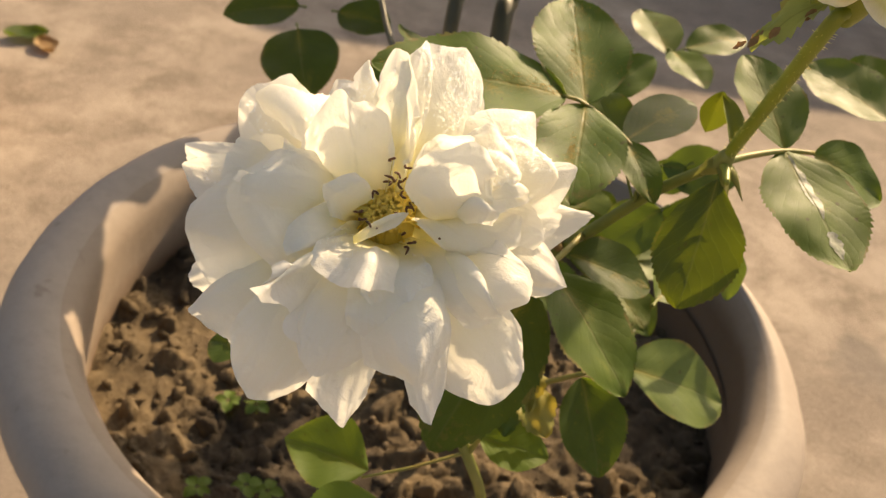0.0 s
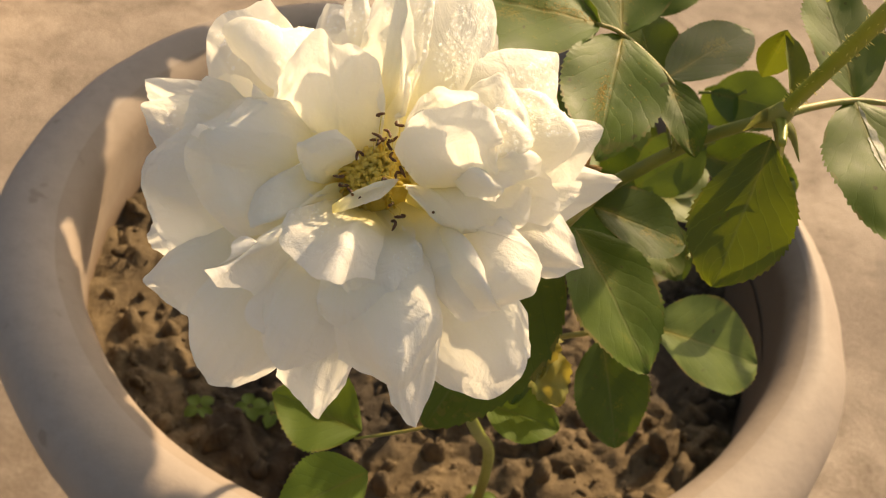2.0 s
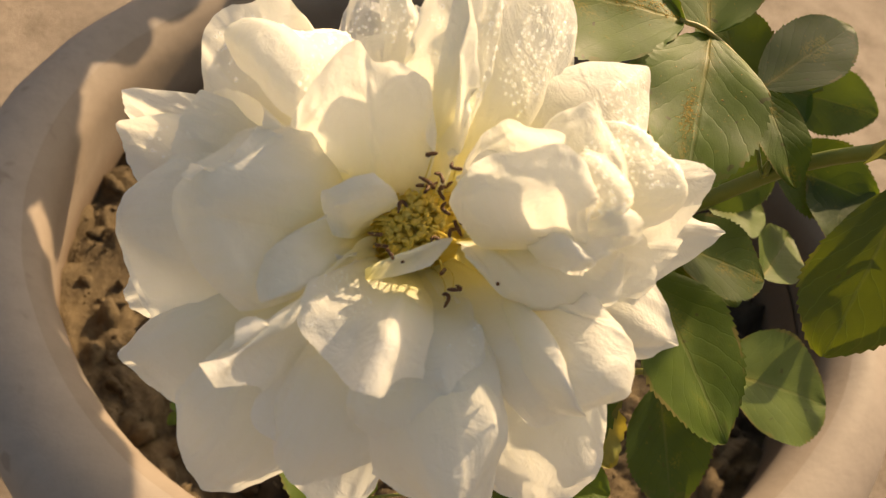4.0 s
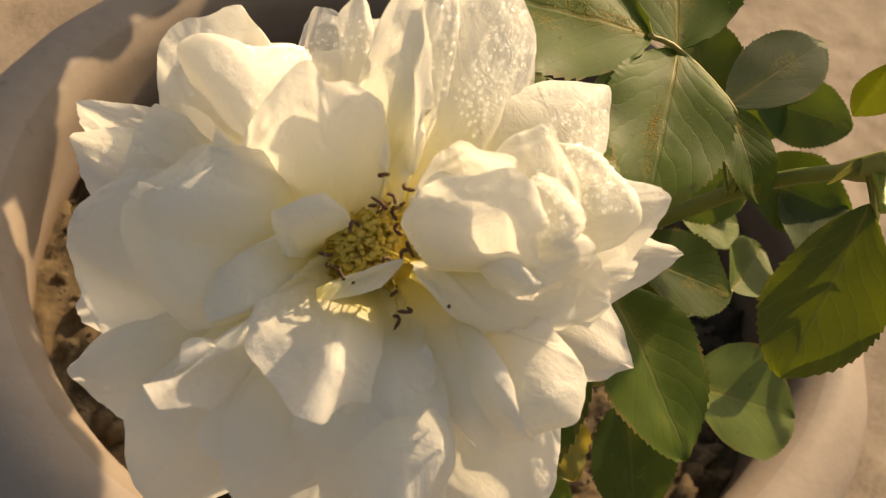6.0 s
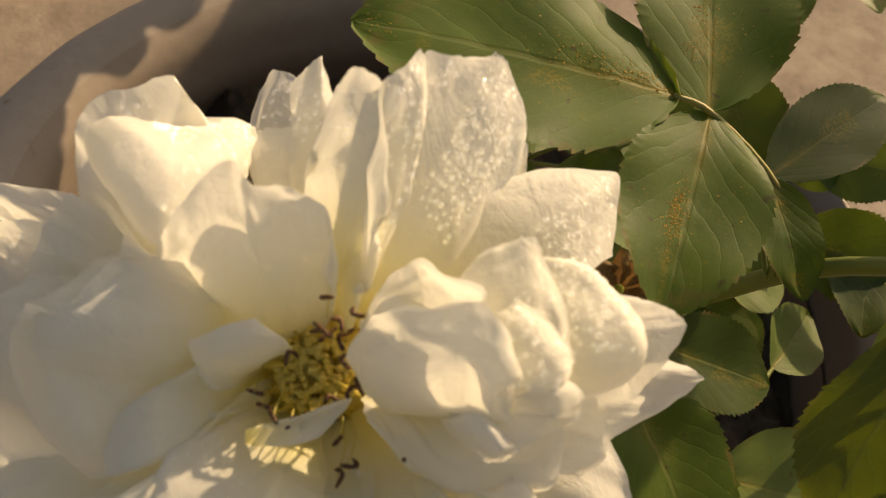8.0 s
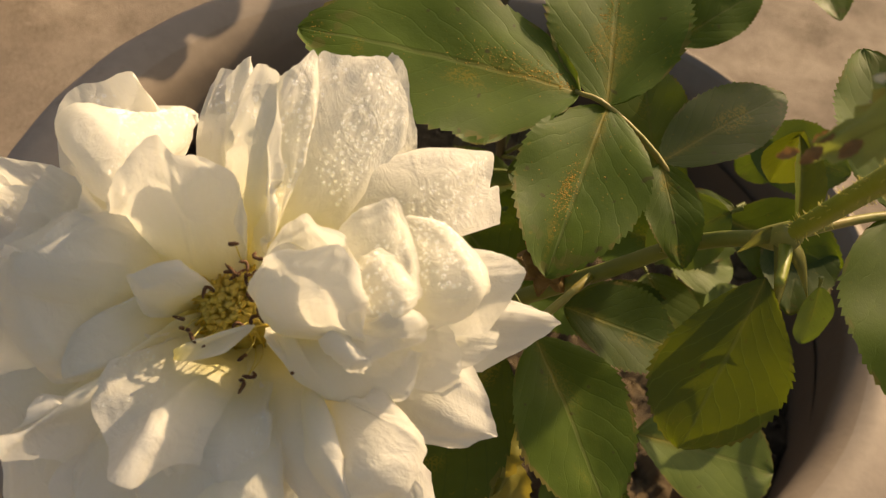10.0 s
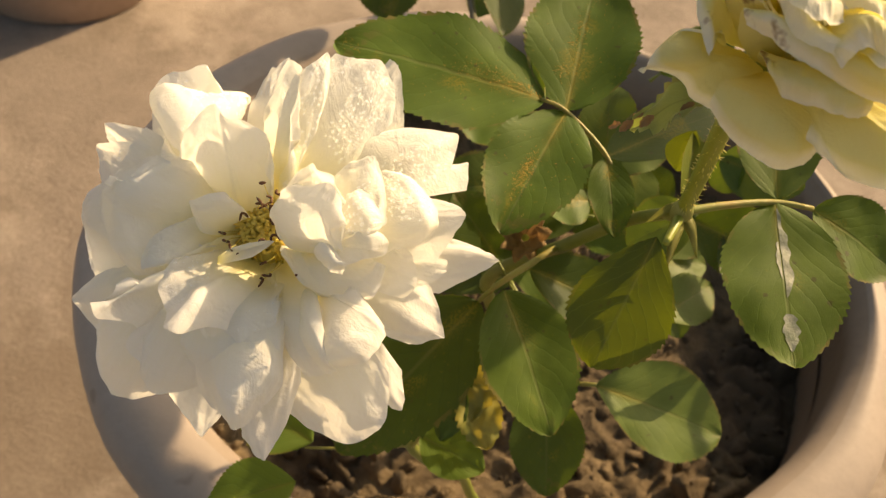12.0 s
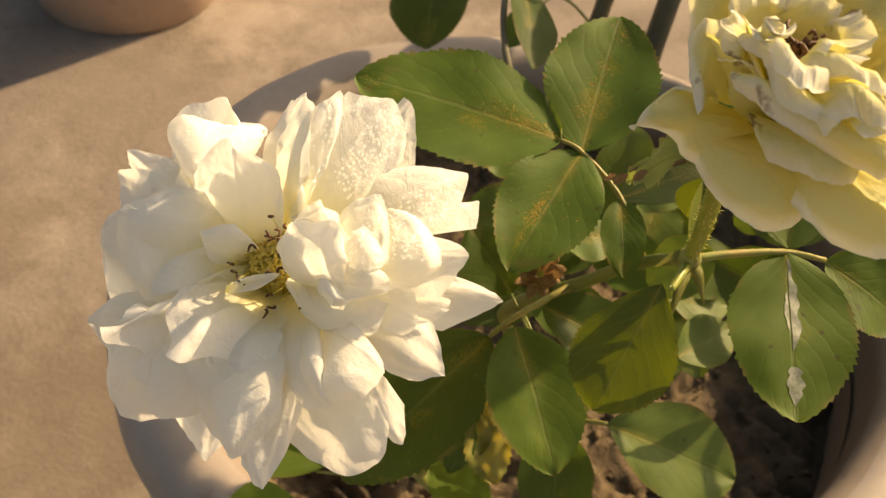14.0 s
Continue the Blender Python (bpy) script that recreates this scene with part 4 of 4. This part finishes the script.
lf = leaf([NODE, (0.063, -0.136, 0.4705), (0.0738, -0.1301, 0.4699), (0.0825, -0.1290, 0.4700)], "green leaf with a pale scar along one leaflet")
rows, up = leaflet(lf, (0.0738, -0.1301, 0.4699), (0.0835, -0.1673, 0.461), 0.0135, seed=6, mat=M_LEAFN, face=(0.05, -0.6, 0.8), fold=0.05, droop=0.04)
M_SCAR = plain("leaf_scar", (0.13, 0.155, 0.085), (0.30, 0.30, 0.225), 420, 0.55, 900, 0.0003)

for u0, u1, v0, v1 in ((0.05, 0.60, -0.20, 0.0), (0.26, 0.50, 0.03, 0.12), (0.70, 0.91, -0.28, 0.20)):
    strip = []
    first, last = round(u0 * (len(rows) - 1)), round(u1 * (len(rows) - 1))
    for i in range(first, last + 1):
        t = (i - first) / (last - first)
        w = max(0.04, math.sin(math.pi * min(1.0, 0.05 + 0.95 * t)) ** 0.6 * (0.75 + 0.5 * noise.noise(Vector((t * 7, u0 * 5, 0)))))
        strip.append([across(rows[i], (v0 if f < 0.5 else v1) * w * abs(2 * f - 1)) + up * 0.00012 if v0 < 0 < v1 else across(rows[i], v0 * w * (1 - f) if v0 < 0 else v0 + (v1 - v0) * w * f) + up * 0.00012 for f in (0, 0.25, 0.5, 0.75, 1.0)])
    bm = bmesh.new()
    grid(bm, strip)
    part("scar", bm, M_SCAR, lf, "pale silvery scar along the midrib")
leaflet(lf, (0.0825, -0.1290, 0.4700), (0.1060, -0.1308, 0.4602), 0.0095, seed=7, mat=M_LEAFN)
leaflet(lf, (0.0745, -0.1290, 0.4700), (0.0660, -0.1032, 0.4847), 0.0105, seed=8, mat=M_LEAFP, fold=0.25, face=(0.1, -0.35, 0.95))

lf = leaf([NODE, (0.0530, -0.148, 0.4720), (0.0517, -0.154, 0.4721)], "hanging olive leaf lit through by the sun", r=0.001, mat=M_STEM)
leaflet(lf, (0.0497, -0.153, 0.4721), (0.0445, -0.1716, 0.4459), 0.0112, seed=9, mat=M_LEAFT, face=(0, -0.8, 0.6), fat=0.56, blunt=0.68, fold=0.15)

LOW = (0.019, -0.1405, 0.4309)
lf = leaf([(0.0300, -0.1243, 0.4315), LOW, (0.0144, -0.1446, 0.4255)], "large dark green leaf below the white bloom")
leaflet(lf, (0.0200, -0.1430, 0.4309), (0.0417, -0.169, 0.4142), 0.0130, seed=10, mat=M_LEAFN, fold=0.14, face=(0.05, -0.05, 1))
leaflet(lf, (0.025, -0.134, 0.4309), (0.0529, -0.1304, 0.4208), 0.009, seed=11, mat=M_LEAFD)
leaflet(lf, (0.0144, -0.1446, 0.4255), (-0.0093, -0.1844, 0.4022), 0.015, seed=12, mat=M_LEAFD)

lf = leaf([(0.02, -0.12, 0.36), (0.035, -0.13, 0.38), (0.0502, -0.1351, 0.3928)], "broad pale green leaf over the soil")
leaflet(lf, (0.0502, -0.1351, 0.3928), (0.0923, -0.1252, 0.3742), 0.0142, seed=13, mat=M_LEAFP, fat=0.52, jag=0.5)
leaflet(lf, (0.0374, -0.1407, 0.3914), (0.0453, -0.1624, 0.3731), 0.0105, seed=14, mat=M_LEAFD)
lf = leaf([(0.0054, -0.1612, 0.3766), (0.0065, -0.1615, 0.380), (0.0075, -0.1617, 0.3834)], "small low leaf")
leaflet(lf, (0.0075, -0.1617, 0.3834), (0.0268, -0.1664, 0.384), 0.0075, seed=15, mat=M_LEAFB)
lf = leaf([(0.0054, -0.1612, 0.3766), (-0.01, -0.165, 0.372), (-0.0242, -0.1671, 0.3678)], "low leaf under the white bloom", r=0.00045)
leaflet(lf, (-0.0225, -0.1660, 0.3700), (-0.0470, -0.1600, 0.3740), 0.0112, seed=16, mat=M_LEAFB, blunt=0.9, fold=0.3)
leaflet(lf, (-0.0199, -0.1846, 0.3807), (-0.0400, -0.1987, 0.3791), 0.009, seed=17, mat=M_LEAFB, blunt=0.9, fold=0.3)


# ---- leaves further back and lower down ----


def lone_leaf(base, tip, half, mat=M_LEAF, label="green rose leaf deeper in the bush", seed=0, **kw):
    base, tip = Vector(base), Vector(tip)
    back = base - (tip - base).normalized() * 0.012 - Vector((0, 0, 0.003))
    near = min(STEM_POINTS, key=lambda p: (p - back).length + (0.02 if p.z > back.z else 0.0))
    ctrl = [near, near.lerp(back, 0.6) + Vector((0, 0, 0.004)), back, base] if (near - back).length < 0.035 else [base.lerp(back, 0.3), base.lerp(back, 0.15), base]
    lf = leaf(ctrl, label, r=0.0005, mat=M_STEMG)
    leaflet(lf, base, tip, half, mat=mat, seed=seed, **kw)
    return lf


lone_leaf((0.0452, -0.0402, 0.4322), (0.0650, -0.0250, 0.4450), 0.008, seed=21)
lone_leaf((0.0893, 0.0336, 0.4223), (0.0991, 0.0069, 0.4216), 0.009, seed=22)
lone_leaf((0.0976, 0.0417, 0.4210), (0.1276, 0.0554, 0.4255), 0.009, seed=23)
lone_leaf((0.0884, 0.0333, 0.4210), (0.0800, 0.0650, 0.4280), 0.011, M_LEAFP, seed=24)
lone_leaf((0.0778, -0.0574, 0.4196), (0.0690, -0.0590, 0.4100), 0.007, seed=25)
lone_leaf((0.0658, -0.0801, 0.4151), (0.0488, -0.0848, 0.3993), 0.010, M_LEAFP, seed=26)
lone_leaf((0.0859, -0.1002, 0.4168), (0.0900, -0.1030, 0.3973), 0.0048, M_LEAFP, seed=27)
lone_leaf((0.1347, -0.0676, 0.4528), (0.1116, -0.0406, 0.4584), 0.013, M_LEAFP, seed=28)
lone_leaf((0.1320, -0.0250, 0.4450), (0.1600, -0.0300, 0.4500), 0.012, seed=29)
lone_leaf((0.0147, -0.1249, 0.4212), (-0.0013, -0.1150, 0.4311), 0.010, M_LEAFD, seed=30)
lone_leaf((0.0307, -0.0536, 0.4057), (0.0560, -0.0470, 0.4124), 0.011, M_LEAFP, seed=31)
lone_leaf((0.0564, -0.0804, 0.3927), (0.0770, -0.0720, 0.3878), 0.009, M_LEAFP, seed=32)
lone_leaf((0.0648, -0.0710, 0.3748), (0.0760, -0.0850, 0.3640), 0.008, M_LEAFP, seed=33)
lone_leaf((0.0344, -0.0790, 0.4077), (0.0200, -0.0900, 0.4122), 0.009, seed=34)
lone_leaf((0.0089, -0.0771, 0.4268), (-0.0120, -0.0779, 0.4296), 0.010, seed=35)
lone_leaf((-0.0603, -0.1590, 0.4040), (-0.0700, -0.1547, 0.4027), 0.006, M_LEAFD, seed=36)
lone_leaf((0.0370, -0.1170, 0.4530), (0.0305, -0.0880, 0.4600), 0.0085, M_LEAFP, seed=180, face=(-0.3, -0.7, 0.6), label="pale green leaf in the shade of the bush")
lone_leaf((0.0700, -0.0560, 0.4180), (0.0960, -0.0620, 0.4200), 0.0095, M_LEAFP, seed=181, face=(0, -0.7, 0.7))
lone_leaf((0.0660, -0.0800, 0.4120), (0.0960, -0.0860, 0.4100), 0.0110, M_LEAFD, seed=182, face=(0.1, -0.6, 0.8))
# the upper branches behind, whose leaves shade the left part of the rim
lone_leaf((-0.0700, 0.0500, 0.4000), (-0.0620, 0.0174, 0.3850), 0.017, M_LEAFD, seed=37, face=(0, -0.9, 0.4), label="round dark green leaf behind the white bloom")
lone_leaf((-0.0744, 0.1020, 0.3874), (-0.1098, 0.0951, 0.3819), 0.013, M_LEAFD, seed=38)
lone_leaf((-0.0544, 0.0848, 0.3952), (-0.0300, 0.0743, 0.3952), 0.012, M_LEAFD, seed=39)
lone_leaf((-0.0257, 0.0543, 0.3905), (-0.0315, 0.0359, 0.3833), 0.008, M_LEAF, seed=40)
stem("stem", [(0.0, 0.15, 0.50), (-0.020, 0.19, 0.47), (-0.045, 0.215, 0.43), (-0.060, 0.235, 0.41)], 0.0022, 0.0012, M_STEMD)
stem("stem", [(0.0, 0.13, 0.465), (0.010, 0.12, 0.47), (0.030, 0.10, 0.46), (0.055, 0.085, 0.455)], 0.0020, 0.0012, M_STEMD)
stem("stem", [(0.06, 0.17, 0.50), (0.085, 0.175, 0.46), (0.115, 0.180, 0.435)], 0.0024, 0.0014, M_STEMD)


def bough_leaf(x, y, z, turn, half, reach, seed):
    c, s_ = math.cos(turn), math.sin(turn)
    lone_leaf((x - reach * c, y - reach * s_, z), (x + reach * c, y + reach * s_, z), half, seed=seed, face=tuple(to_sun), label="green leaf on the upper branches")


for i, angle in enumerate((146, 153, 160, 167, 178, 185, 191, 199, 205, 212, 218, 223)):
    a = radians(angle)
    high = 0.405 + 0.045 * smooth(180, 222, angle) + 0.004 * (i % 2)
    far = (high - 0.297) / to_sun.z
    bough_leaf(0.170 * math.cos(a) + far * to_sun.x, 0.170 * math.sin(a) + far * to_sun.y, high, a + math.pi / 2 + 0.35 * (-1) ** i, 0.0165 + 0.0025 * (i % 3), 0.019, 60 + i)
for i, (x, y, z) in enumerate([(0.051, 0.170, 0.425), (0.072, 0.163, 0.425), (0.094, 0.157, 0.427), (0.113, 0.160, 0.43), (0.091, 0.182, 0.42), (0.140, 0.180, 0.44), (0.011, 0.279, 0.40), (-0.003, 0.290, 0.40), (0.030, 0.268, 0.40), (0.048, 0.188, 0.468), (0.029, 0.24, 0.468), (0.093, 0.078, 0.485), (0.075, 0.095, 0.485), (0.11, 0.10, 0.50), (0.06, 0.11, 0.476), (0.014, 0.146, 0.468), (0.039, 0.119, 0.468), (0.058, 0.09, 0.472), (0.075, 0.07, 0.48)]):
    bough_leaf(x, y, z, i * 2.4, 0.017, 0.021, 80 + i)

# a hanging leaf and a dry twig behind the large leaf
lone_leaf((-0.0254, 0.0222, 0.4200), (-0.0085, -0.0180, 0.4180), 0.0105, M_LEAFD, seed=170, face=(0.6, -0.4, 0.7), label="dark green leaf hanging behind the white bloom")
stem("twig", [(-0.040, 0.060, 0.43), (-0.0311, 0.0151, 0.4200), (-0.0238, -0.0092, 0.4190), (-0.0157, -0.0270, 0.4180), (-0.0060, -0.0400, 0.4200), (0.004, -0.045, 0.41), (0.010, -0.040, 0.36)], 0.0011, 0.0015, M_STEMD, "thin dark bent twig")

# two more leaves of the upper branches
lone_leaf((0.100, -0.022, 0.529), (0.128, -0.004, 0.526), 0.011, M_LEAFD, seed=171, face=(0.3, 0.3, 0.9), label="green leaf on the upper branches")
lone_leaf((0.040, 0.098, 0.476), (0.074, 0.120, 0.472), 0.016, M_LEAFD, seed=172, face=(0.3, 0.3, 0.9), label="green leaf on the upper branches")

# the swollen node, the young folded leaf and the stipules
bm = bmesh.new()
tube(bm, [NODE + Vector((-0.0030, 0.0035, -0.0050)), NODE + Vector((-0.0016, 0.0018, -0.0026)), NODE, NODE + Vector((-0.0002, -0.0016, 0.0026)), NODE + Vector((-0.0004, -0.0030, 0.0050))], [0.0013, 0.0021, 0.0026, 0.0022, 0.0015], 14)
part("node", bm, M_STIPULE, bush, "swollen yellow-green leaf node")
lf = leaf([NODE, (0.0535, -0.1440, 0.4730), (0.0531, -0.1460, 0.4775)], "young folded yellow-green leaf", r=0.0008, mat=M_STEM)
leaflet(lf, (0.0531, -0.1464, 0.4770), (0.0521, -0.1312, 0.4852), 0.0032, mat=M_YOUNG, seed=41, fold=0.8, teeth=10, blunt=0.8, face=(0.3, -0.6, 0.6))
leaflet(lf, (0.0520, -0.1315, 0.4850), (0.0505, -0.1330, 0.4735), 0.0038, mat=M_YOUNG, seed=42, fold=0.9, teeth=10, blunt=0.9, fat=0.42, face=(-0.3, -0.9, 0.1))
for tip in ((0.0535, -0.1560, 0.4640), (0.0600, -0.1480, 0.4640), (0.0475, -0.1430, 0.4660)):
    bm = bmesh.new()
    q = Vector(tip)
    line = curve_points([NODE, (NODE + q) / 2 + Vector((0, 0, 0.002)), q], 9)
    across_it = (q - NODE).cross(Vector((0.2, -0.6, 0.8))).normalized()
    hollow = (q - NODE).cross(across_it).normalized()
    grid(bm, [[p + across_it * (f * w) + hollow * (0.5 * w * f * f) for f in (-1, -0.5, 0, 0.5, 1)] for p, w in zip(line, (0.0017, 0.0017, 0.0016, 0.0015, 0.0013, 0.0010, 0.0007, 0.0004, 0.0001))])
    bmesh.ops.solidify(bm, geom=bm.faces[:], thickness=0.0003)
    part("stipule", bm, M_STIPULE, bush, "pale yellow-green stipule")

# yellowed torn leaf low in the bush
lf = leaf([(0.020, -0.140, 0.41), (0.018, -0.142, 0.405), (0.0159, -0.1431, 0.4006)], "yellowed torn leaf with brown patches")
leaflet(lf, (0.0155, -0.1421, 0.4012), (0.0200, -0.1580, 0.3918), 0.0062, mat=M_YELLEAF, seed=43, teeth=9, wave=4, jag=4)
leaflet(lf, (0.0170, -0.1490, 0.3970), (0.0262, -0.1620, 0.3868), 0.0062, mat=M_YELLEAF, seed=44, teeth=9, wave=4, jag=4)
leaflet(lf, (0.0148, -0.1503, 0.3959), (0.0135, -0.1640, 0.3875), 0.0045, mat=M_LEAFP, seed=45, teeth=9, wave=2)

# ragged dried sepal below the yellow bloom
lf = leaf([(0.0500, -0.1760, 0.5290), (0.0470, -0.1766, 0.5285), (0.0440, -0.1772, 0.5270)], "ragged dried sepal with brown edges", r=0.0006, mat=M_STEM)
leaflet(lf, (0.0490, -0.1768, 0.5300), (0.0352, -0.1756, 0.5165), 0.0030, mat=M_SEPAL, seed=46, teeth=8, wave=6, droop=0.3, jag=9, blunt=1.0)
for i, (x, y, z) in enumerate([(0.0354, -0.1757, 0.5168), (0.0372, -0.1762, 0.5185), (0.0385, -0.1745, 0.5190), (0.0400, -0.1775, 0.5215), (0.0418, -0.1752, 0.5222), (0.0452, -0.1780, 0.5262)]):
    leaflet(lf, (x, y, z), (x - 0.0018, y + 0.0010 * (-1) ** i, z - 0.0022), 0.0007, mat=M_BROWN, seed=120 + i, teeth=4, wave=4, jag=5, label="brown withered frill")

# leaves that fill the middle of the bush
rng = random.Random(31)
for i, (x, y, z) in enumerate([(0.030, -0.100, 0.395), (0.050, -0.095, 0.385), (0.045, -0.060, 0.400), (0.020, -0.080, 0.400), (0.035, -0.040, 0.390), (0.010, -0.100, 0.390), (0.000, -0.075, 0.400)]):
    a = rng.random() * math.tau
    lone_leaf((x - 0.014 * math.cos(a), y - 0.014 * math.sin(a), z), (x + 0.016 * math.cos(a), y + 0.016 * math.sin(a), z - 0.005), rng.uniform(0.009, 0.012), rng.choice([M_LEAFP, M_LEAF, M_LEAFD]), seed=100 + i, face=(rng.uniform(-0.3, 0.3), rng.uniform(-0.6, 0.1), 0.9))

# pale shaded leaves seen through the bush
for i, (x, y, z, turn, half, mat) in enumerate([(0.041, -0.037, 0.395, 0.5, 0.011, M_LEAFP), (0.053, -0.046, 0.39, 2.2, 0.010, M_LEAFD), (0.066, -0.065, 0.395, 3.9, 0.011, M_LEAFP), (0.058, -0.092, 0.388, 5.2, 0.009, M_LEAFP), (0.070, -0.100, 0.40, 1.0, 0.008, M_LEAFP), (0.044, -0.078, 0.40, 2.9, 0.010, M_LEAF), (0.021, -0.075, 0.41, 0.2, 0.009, M_LEAFD), (0.085, -0.085, 0.41, 4.6, 0.010, M_LEAFD)]):
    c, s_ = math.cos(turn), math.sin(turn)
    lone_leaf((x - 0.012 * c, y - 0.012 * s_, z), (x + 0.015 * c, y + 0.015 * s_, z - 0.004), half, mat, seed=140 + i, face=(0.2 * c, -0.5, 0.85), label="pale green leaf in the shade of the bush")

# withered brown flower remains
rng = random.Random(8)
wf = hip("withered_bloom", Vector((0.0206, -0.1195, 0.4340)), Vector((0, -0.3, 0.9)), None, 0.0025, "small withered brown bloom")
for i in range(9):
    a = i * 0.7
    petal(wf, Vector((0.0206, -0.1215, 0.4290)), (Vector((1, 0, 0)), Vector((0, 0.8, 0.6)), Vector((0, -0.6, 0.8))), [(r * math.cos(a + d), r * math.sin(a + d), z) for r, d, z in ((5, 0, 0), (7, 0.4, 2), (5, 0.8, 0))], rise=40, end=30, wave=0.8, depth=3, foot=1, mat=M_BROWN, seed=80 + i)

# dew on the white petals
kd = Nodes("dew")
clear = kd.add("ShaderNodeBsdfTransparent", {"Color": (0.93, 0.93, 0.93)})
rimmed = kd.add("ShaderNodeLayerWeight", {"Blend": 0.45}).outputs["Facing"]
gloss = kd.math("ADD", kd.math("MULTIPLY", kd.math("POWER", rimmed, 2.0), 0.45), 0.24)
shine = kd.add("ShaderNodeBsdfGlossy", {"Color": gloss, "Roughness": 0.17})
water = kd.add("ShaderNodeAddShader", {0: clear.outputs[0], 1: shine.outputs[0]})
kd.t.links.new(water.outputs[0], kd.out.inputs[0])
M_DEW = kd.m
rng = random.Random(21)
drops = []


def dew(key, u0, u1, v0, v1, count, big=0.00042):
    rows = W[key][1]
    nu, nv = len(rows), len(rows[0])
    beads = []
    for _ in range(count):
        i = int(rng.uniform(u0, u1) * (nu - 2))
        j = int((rng.uniform(v0, v1) * 0.5 + 0.5) * (nv - 2))
        a, b = rng.random(), rng.random()
        p = rows[i][j].lerp(rows[i][j + 1], a).lerp(rows[i + 1][j].lerp(rows[i + 1][j + 1], a), b)
        n = (rows[i][j + 1] - rows[i][j]).cross(rows[i + 1][j] - rows[i][j]).normalized()
        if n.dot(N1) < 0:
            n = -n
        s = big * (0.35 + 0.65 * rng.random() ** 1.5)
        if any((p - c).length_squared < (1.05 * (s + o)) ** 2 for c, o in beads):
            continue
        beads.append((p, s))
        m = Matrix.Translation(p - n * 0.1 * s) @ n.to_track_quat("Z", "Y").to_matrix().to_4x4() @ Matrix.Diagonal((s, s * rng.uniform(0.8, 1.2), 0.85 * s, 1))
        drops.append((m, 1, 0))


dew("A", 0.55, 0.99, 0.25, 0.85, 300)
dew("A", 0.7, 0.99, -0.6, -0.1, 37)
dew("Ad", 0.55, 0.98, -0.3, 0.9, 75)
dew("Af", 0.7, 0.98, -0.5, 0.2, 25)
dew("Ap", 0.75, 0.98, -0.9, 0.2, 37)
dew("Ab", 0.75, 0.98, -0.6, 0.6, 31)
dew("P15f", 0.12, 0.55, -0.3, 0.95, 287)
dew("P15f", 0.55, 0.9, 0.0, 0.9, 75)
dew("P15", 0.75, 0.98, -0.6, 0.3, 50)
dew("P1", 0.6, 0.98, 0.1, 0.95, 187)
dew("P2c", 0.45, 0.95, -0.95, 0.2, 275)
dew("P19u", 0.5, 0.95, 0.0, 0.8, 87)
dew("P20b", 0.6, 0.95, -0.8, 0.5, 75)
dew("P14", 0.7, 0.95, -0.3, 0.7, 25)
dew("P22", 0.55, 0.95, -0.75, -0.2, 75, 0.00022)
dew("P24", 0.7, 0.97, -0.2, 0.8, 37, 0.0002)
lumps("dew_drops", M_DEW, "tiny clear dew drops beaded on the white petals", "dew", drops, 0.0)

# a speck on one petal
bm = bmesh.new()
bmesh.ops.create_icosphere(bm, subdivisions=2, radius=0.00028, matrix=Matrix.Translation((-0.0174, -0.1868, 0.4687)))
tagged(new("speck", mesh_of("speck", bm, M_ANTHER)), "tiny dark speck on a white petal", "speck")


# dry leaf scrap on the yard
def scrap(x, y, z, size, turn, label, mat):
    bm = bmesh.new()
    rows = []
    for i in range(13):
        u = i / 12
        w = size * 0.35 * math.sin(math.pi * u) ** 0.7
        rows.append([Vector((size * (u - 0.5), w * v, 0.12 * size * (v * v + (u - 0.5) ** 2) + 0.08 * size * (1 + noise.noise(Vector((u * 3, v * 2, turn)))))) for v in (-1, -0.6, -0.2, 0.2, 0.6, 1)])
    grid(bm, rows)
    bmesh.ops.remove_doubles(bm, verts=bm.verts, dist=1e-5)
    ob = tagged(new("dry_leaf", mesh_of("dry_leaf", bm, mat)), label, "leaf")
    ob.matrix_world = pose(x, y, z, 0, 0, turn)


scrap(-0.455, 0.765, 0.0, 0.05, 20, "curled dry leaf lying on the concrete yard", M_LEAFD)
scrap(-0.425, 0.745, 0.0, 0.04, -50, "curled dry leaf lying on the concrete yard", M_BROWN)


# tiny seedlings in the soil
for i, (x, y) in enumerate([(-0.0825, -0.0265), (-0.0691, -0.0292), (-0.0664, -0.0760), (-0.0571, -0.0772), (-0.0865, -0.0786), (0.030, -0.105)]):
    ob = thing("seedling", "tiny green weed seedling sprouting from the soil", "seedling", "seedlings in the pot")
    ob.location = (x, y, soil_height(x, y) - 0.002)
    bm = bmesh.new()
    tube(bm, [(0, 0, 0), (0.0004, 0, 0.004), (0, 0.0003, 0.007)], [0.0005, 0.0004, 0.0003], 6)
    part("stalk", bm, M_STEM, ob)
    for j in range(4):
        a = j * math.tau / 4 + i
        bm = bmesh.new()
        rows = [[Vector((math.cos(a), math.sin(a), 0)) * (0.001 + 0.006 * u) + Vector((-math.sin(a), math.cos(a), 0)) * (0.0028 * v * math.sin(math.pi * min(1, 0.08 + u * 0.9)) ** 0.7) + Vector((0, 0, 0.007 + 0.002 * u - 0.003 * u * u + 0.0006 * v * v)) for v in (-1, -0.5, 0, 0.5, 1)] for u in (0, 0.15, 0.35, 0.55, 0.75, 0.9, 1)]
        grid(bm, rows)
        part("leaf", bm, M_LEAFB, ob)
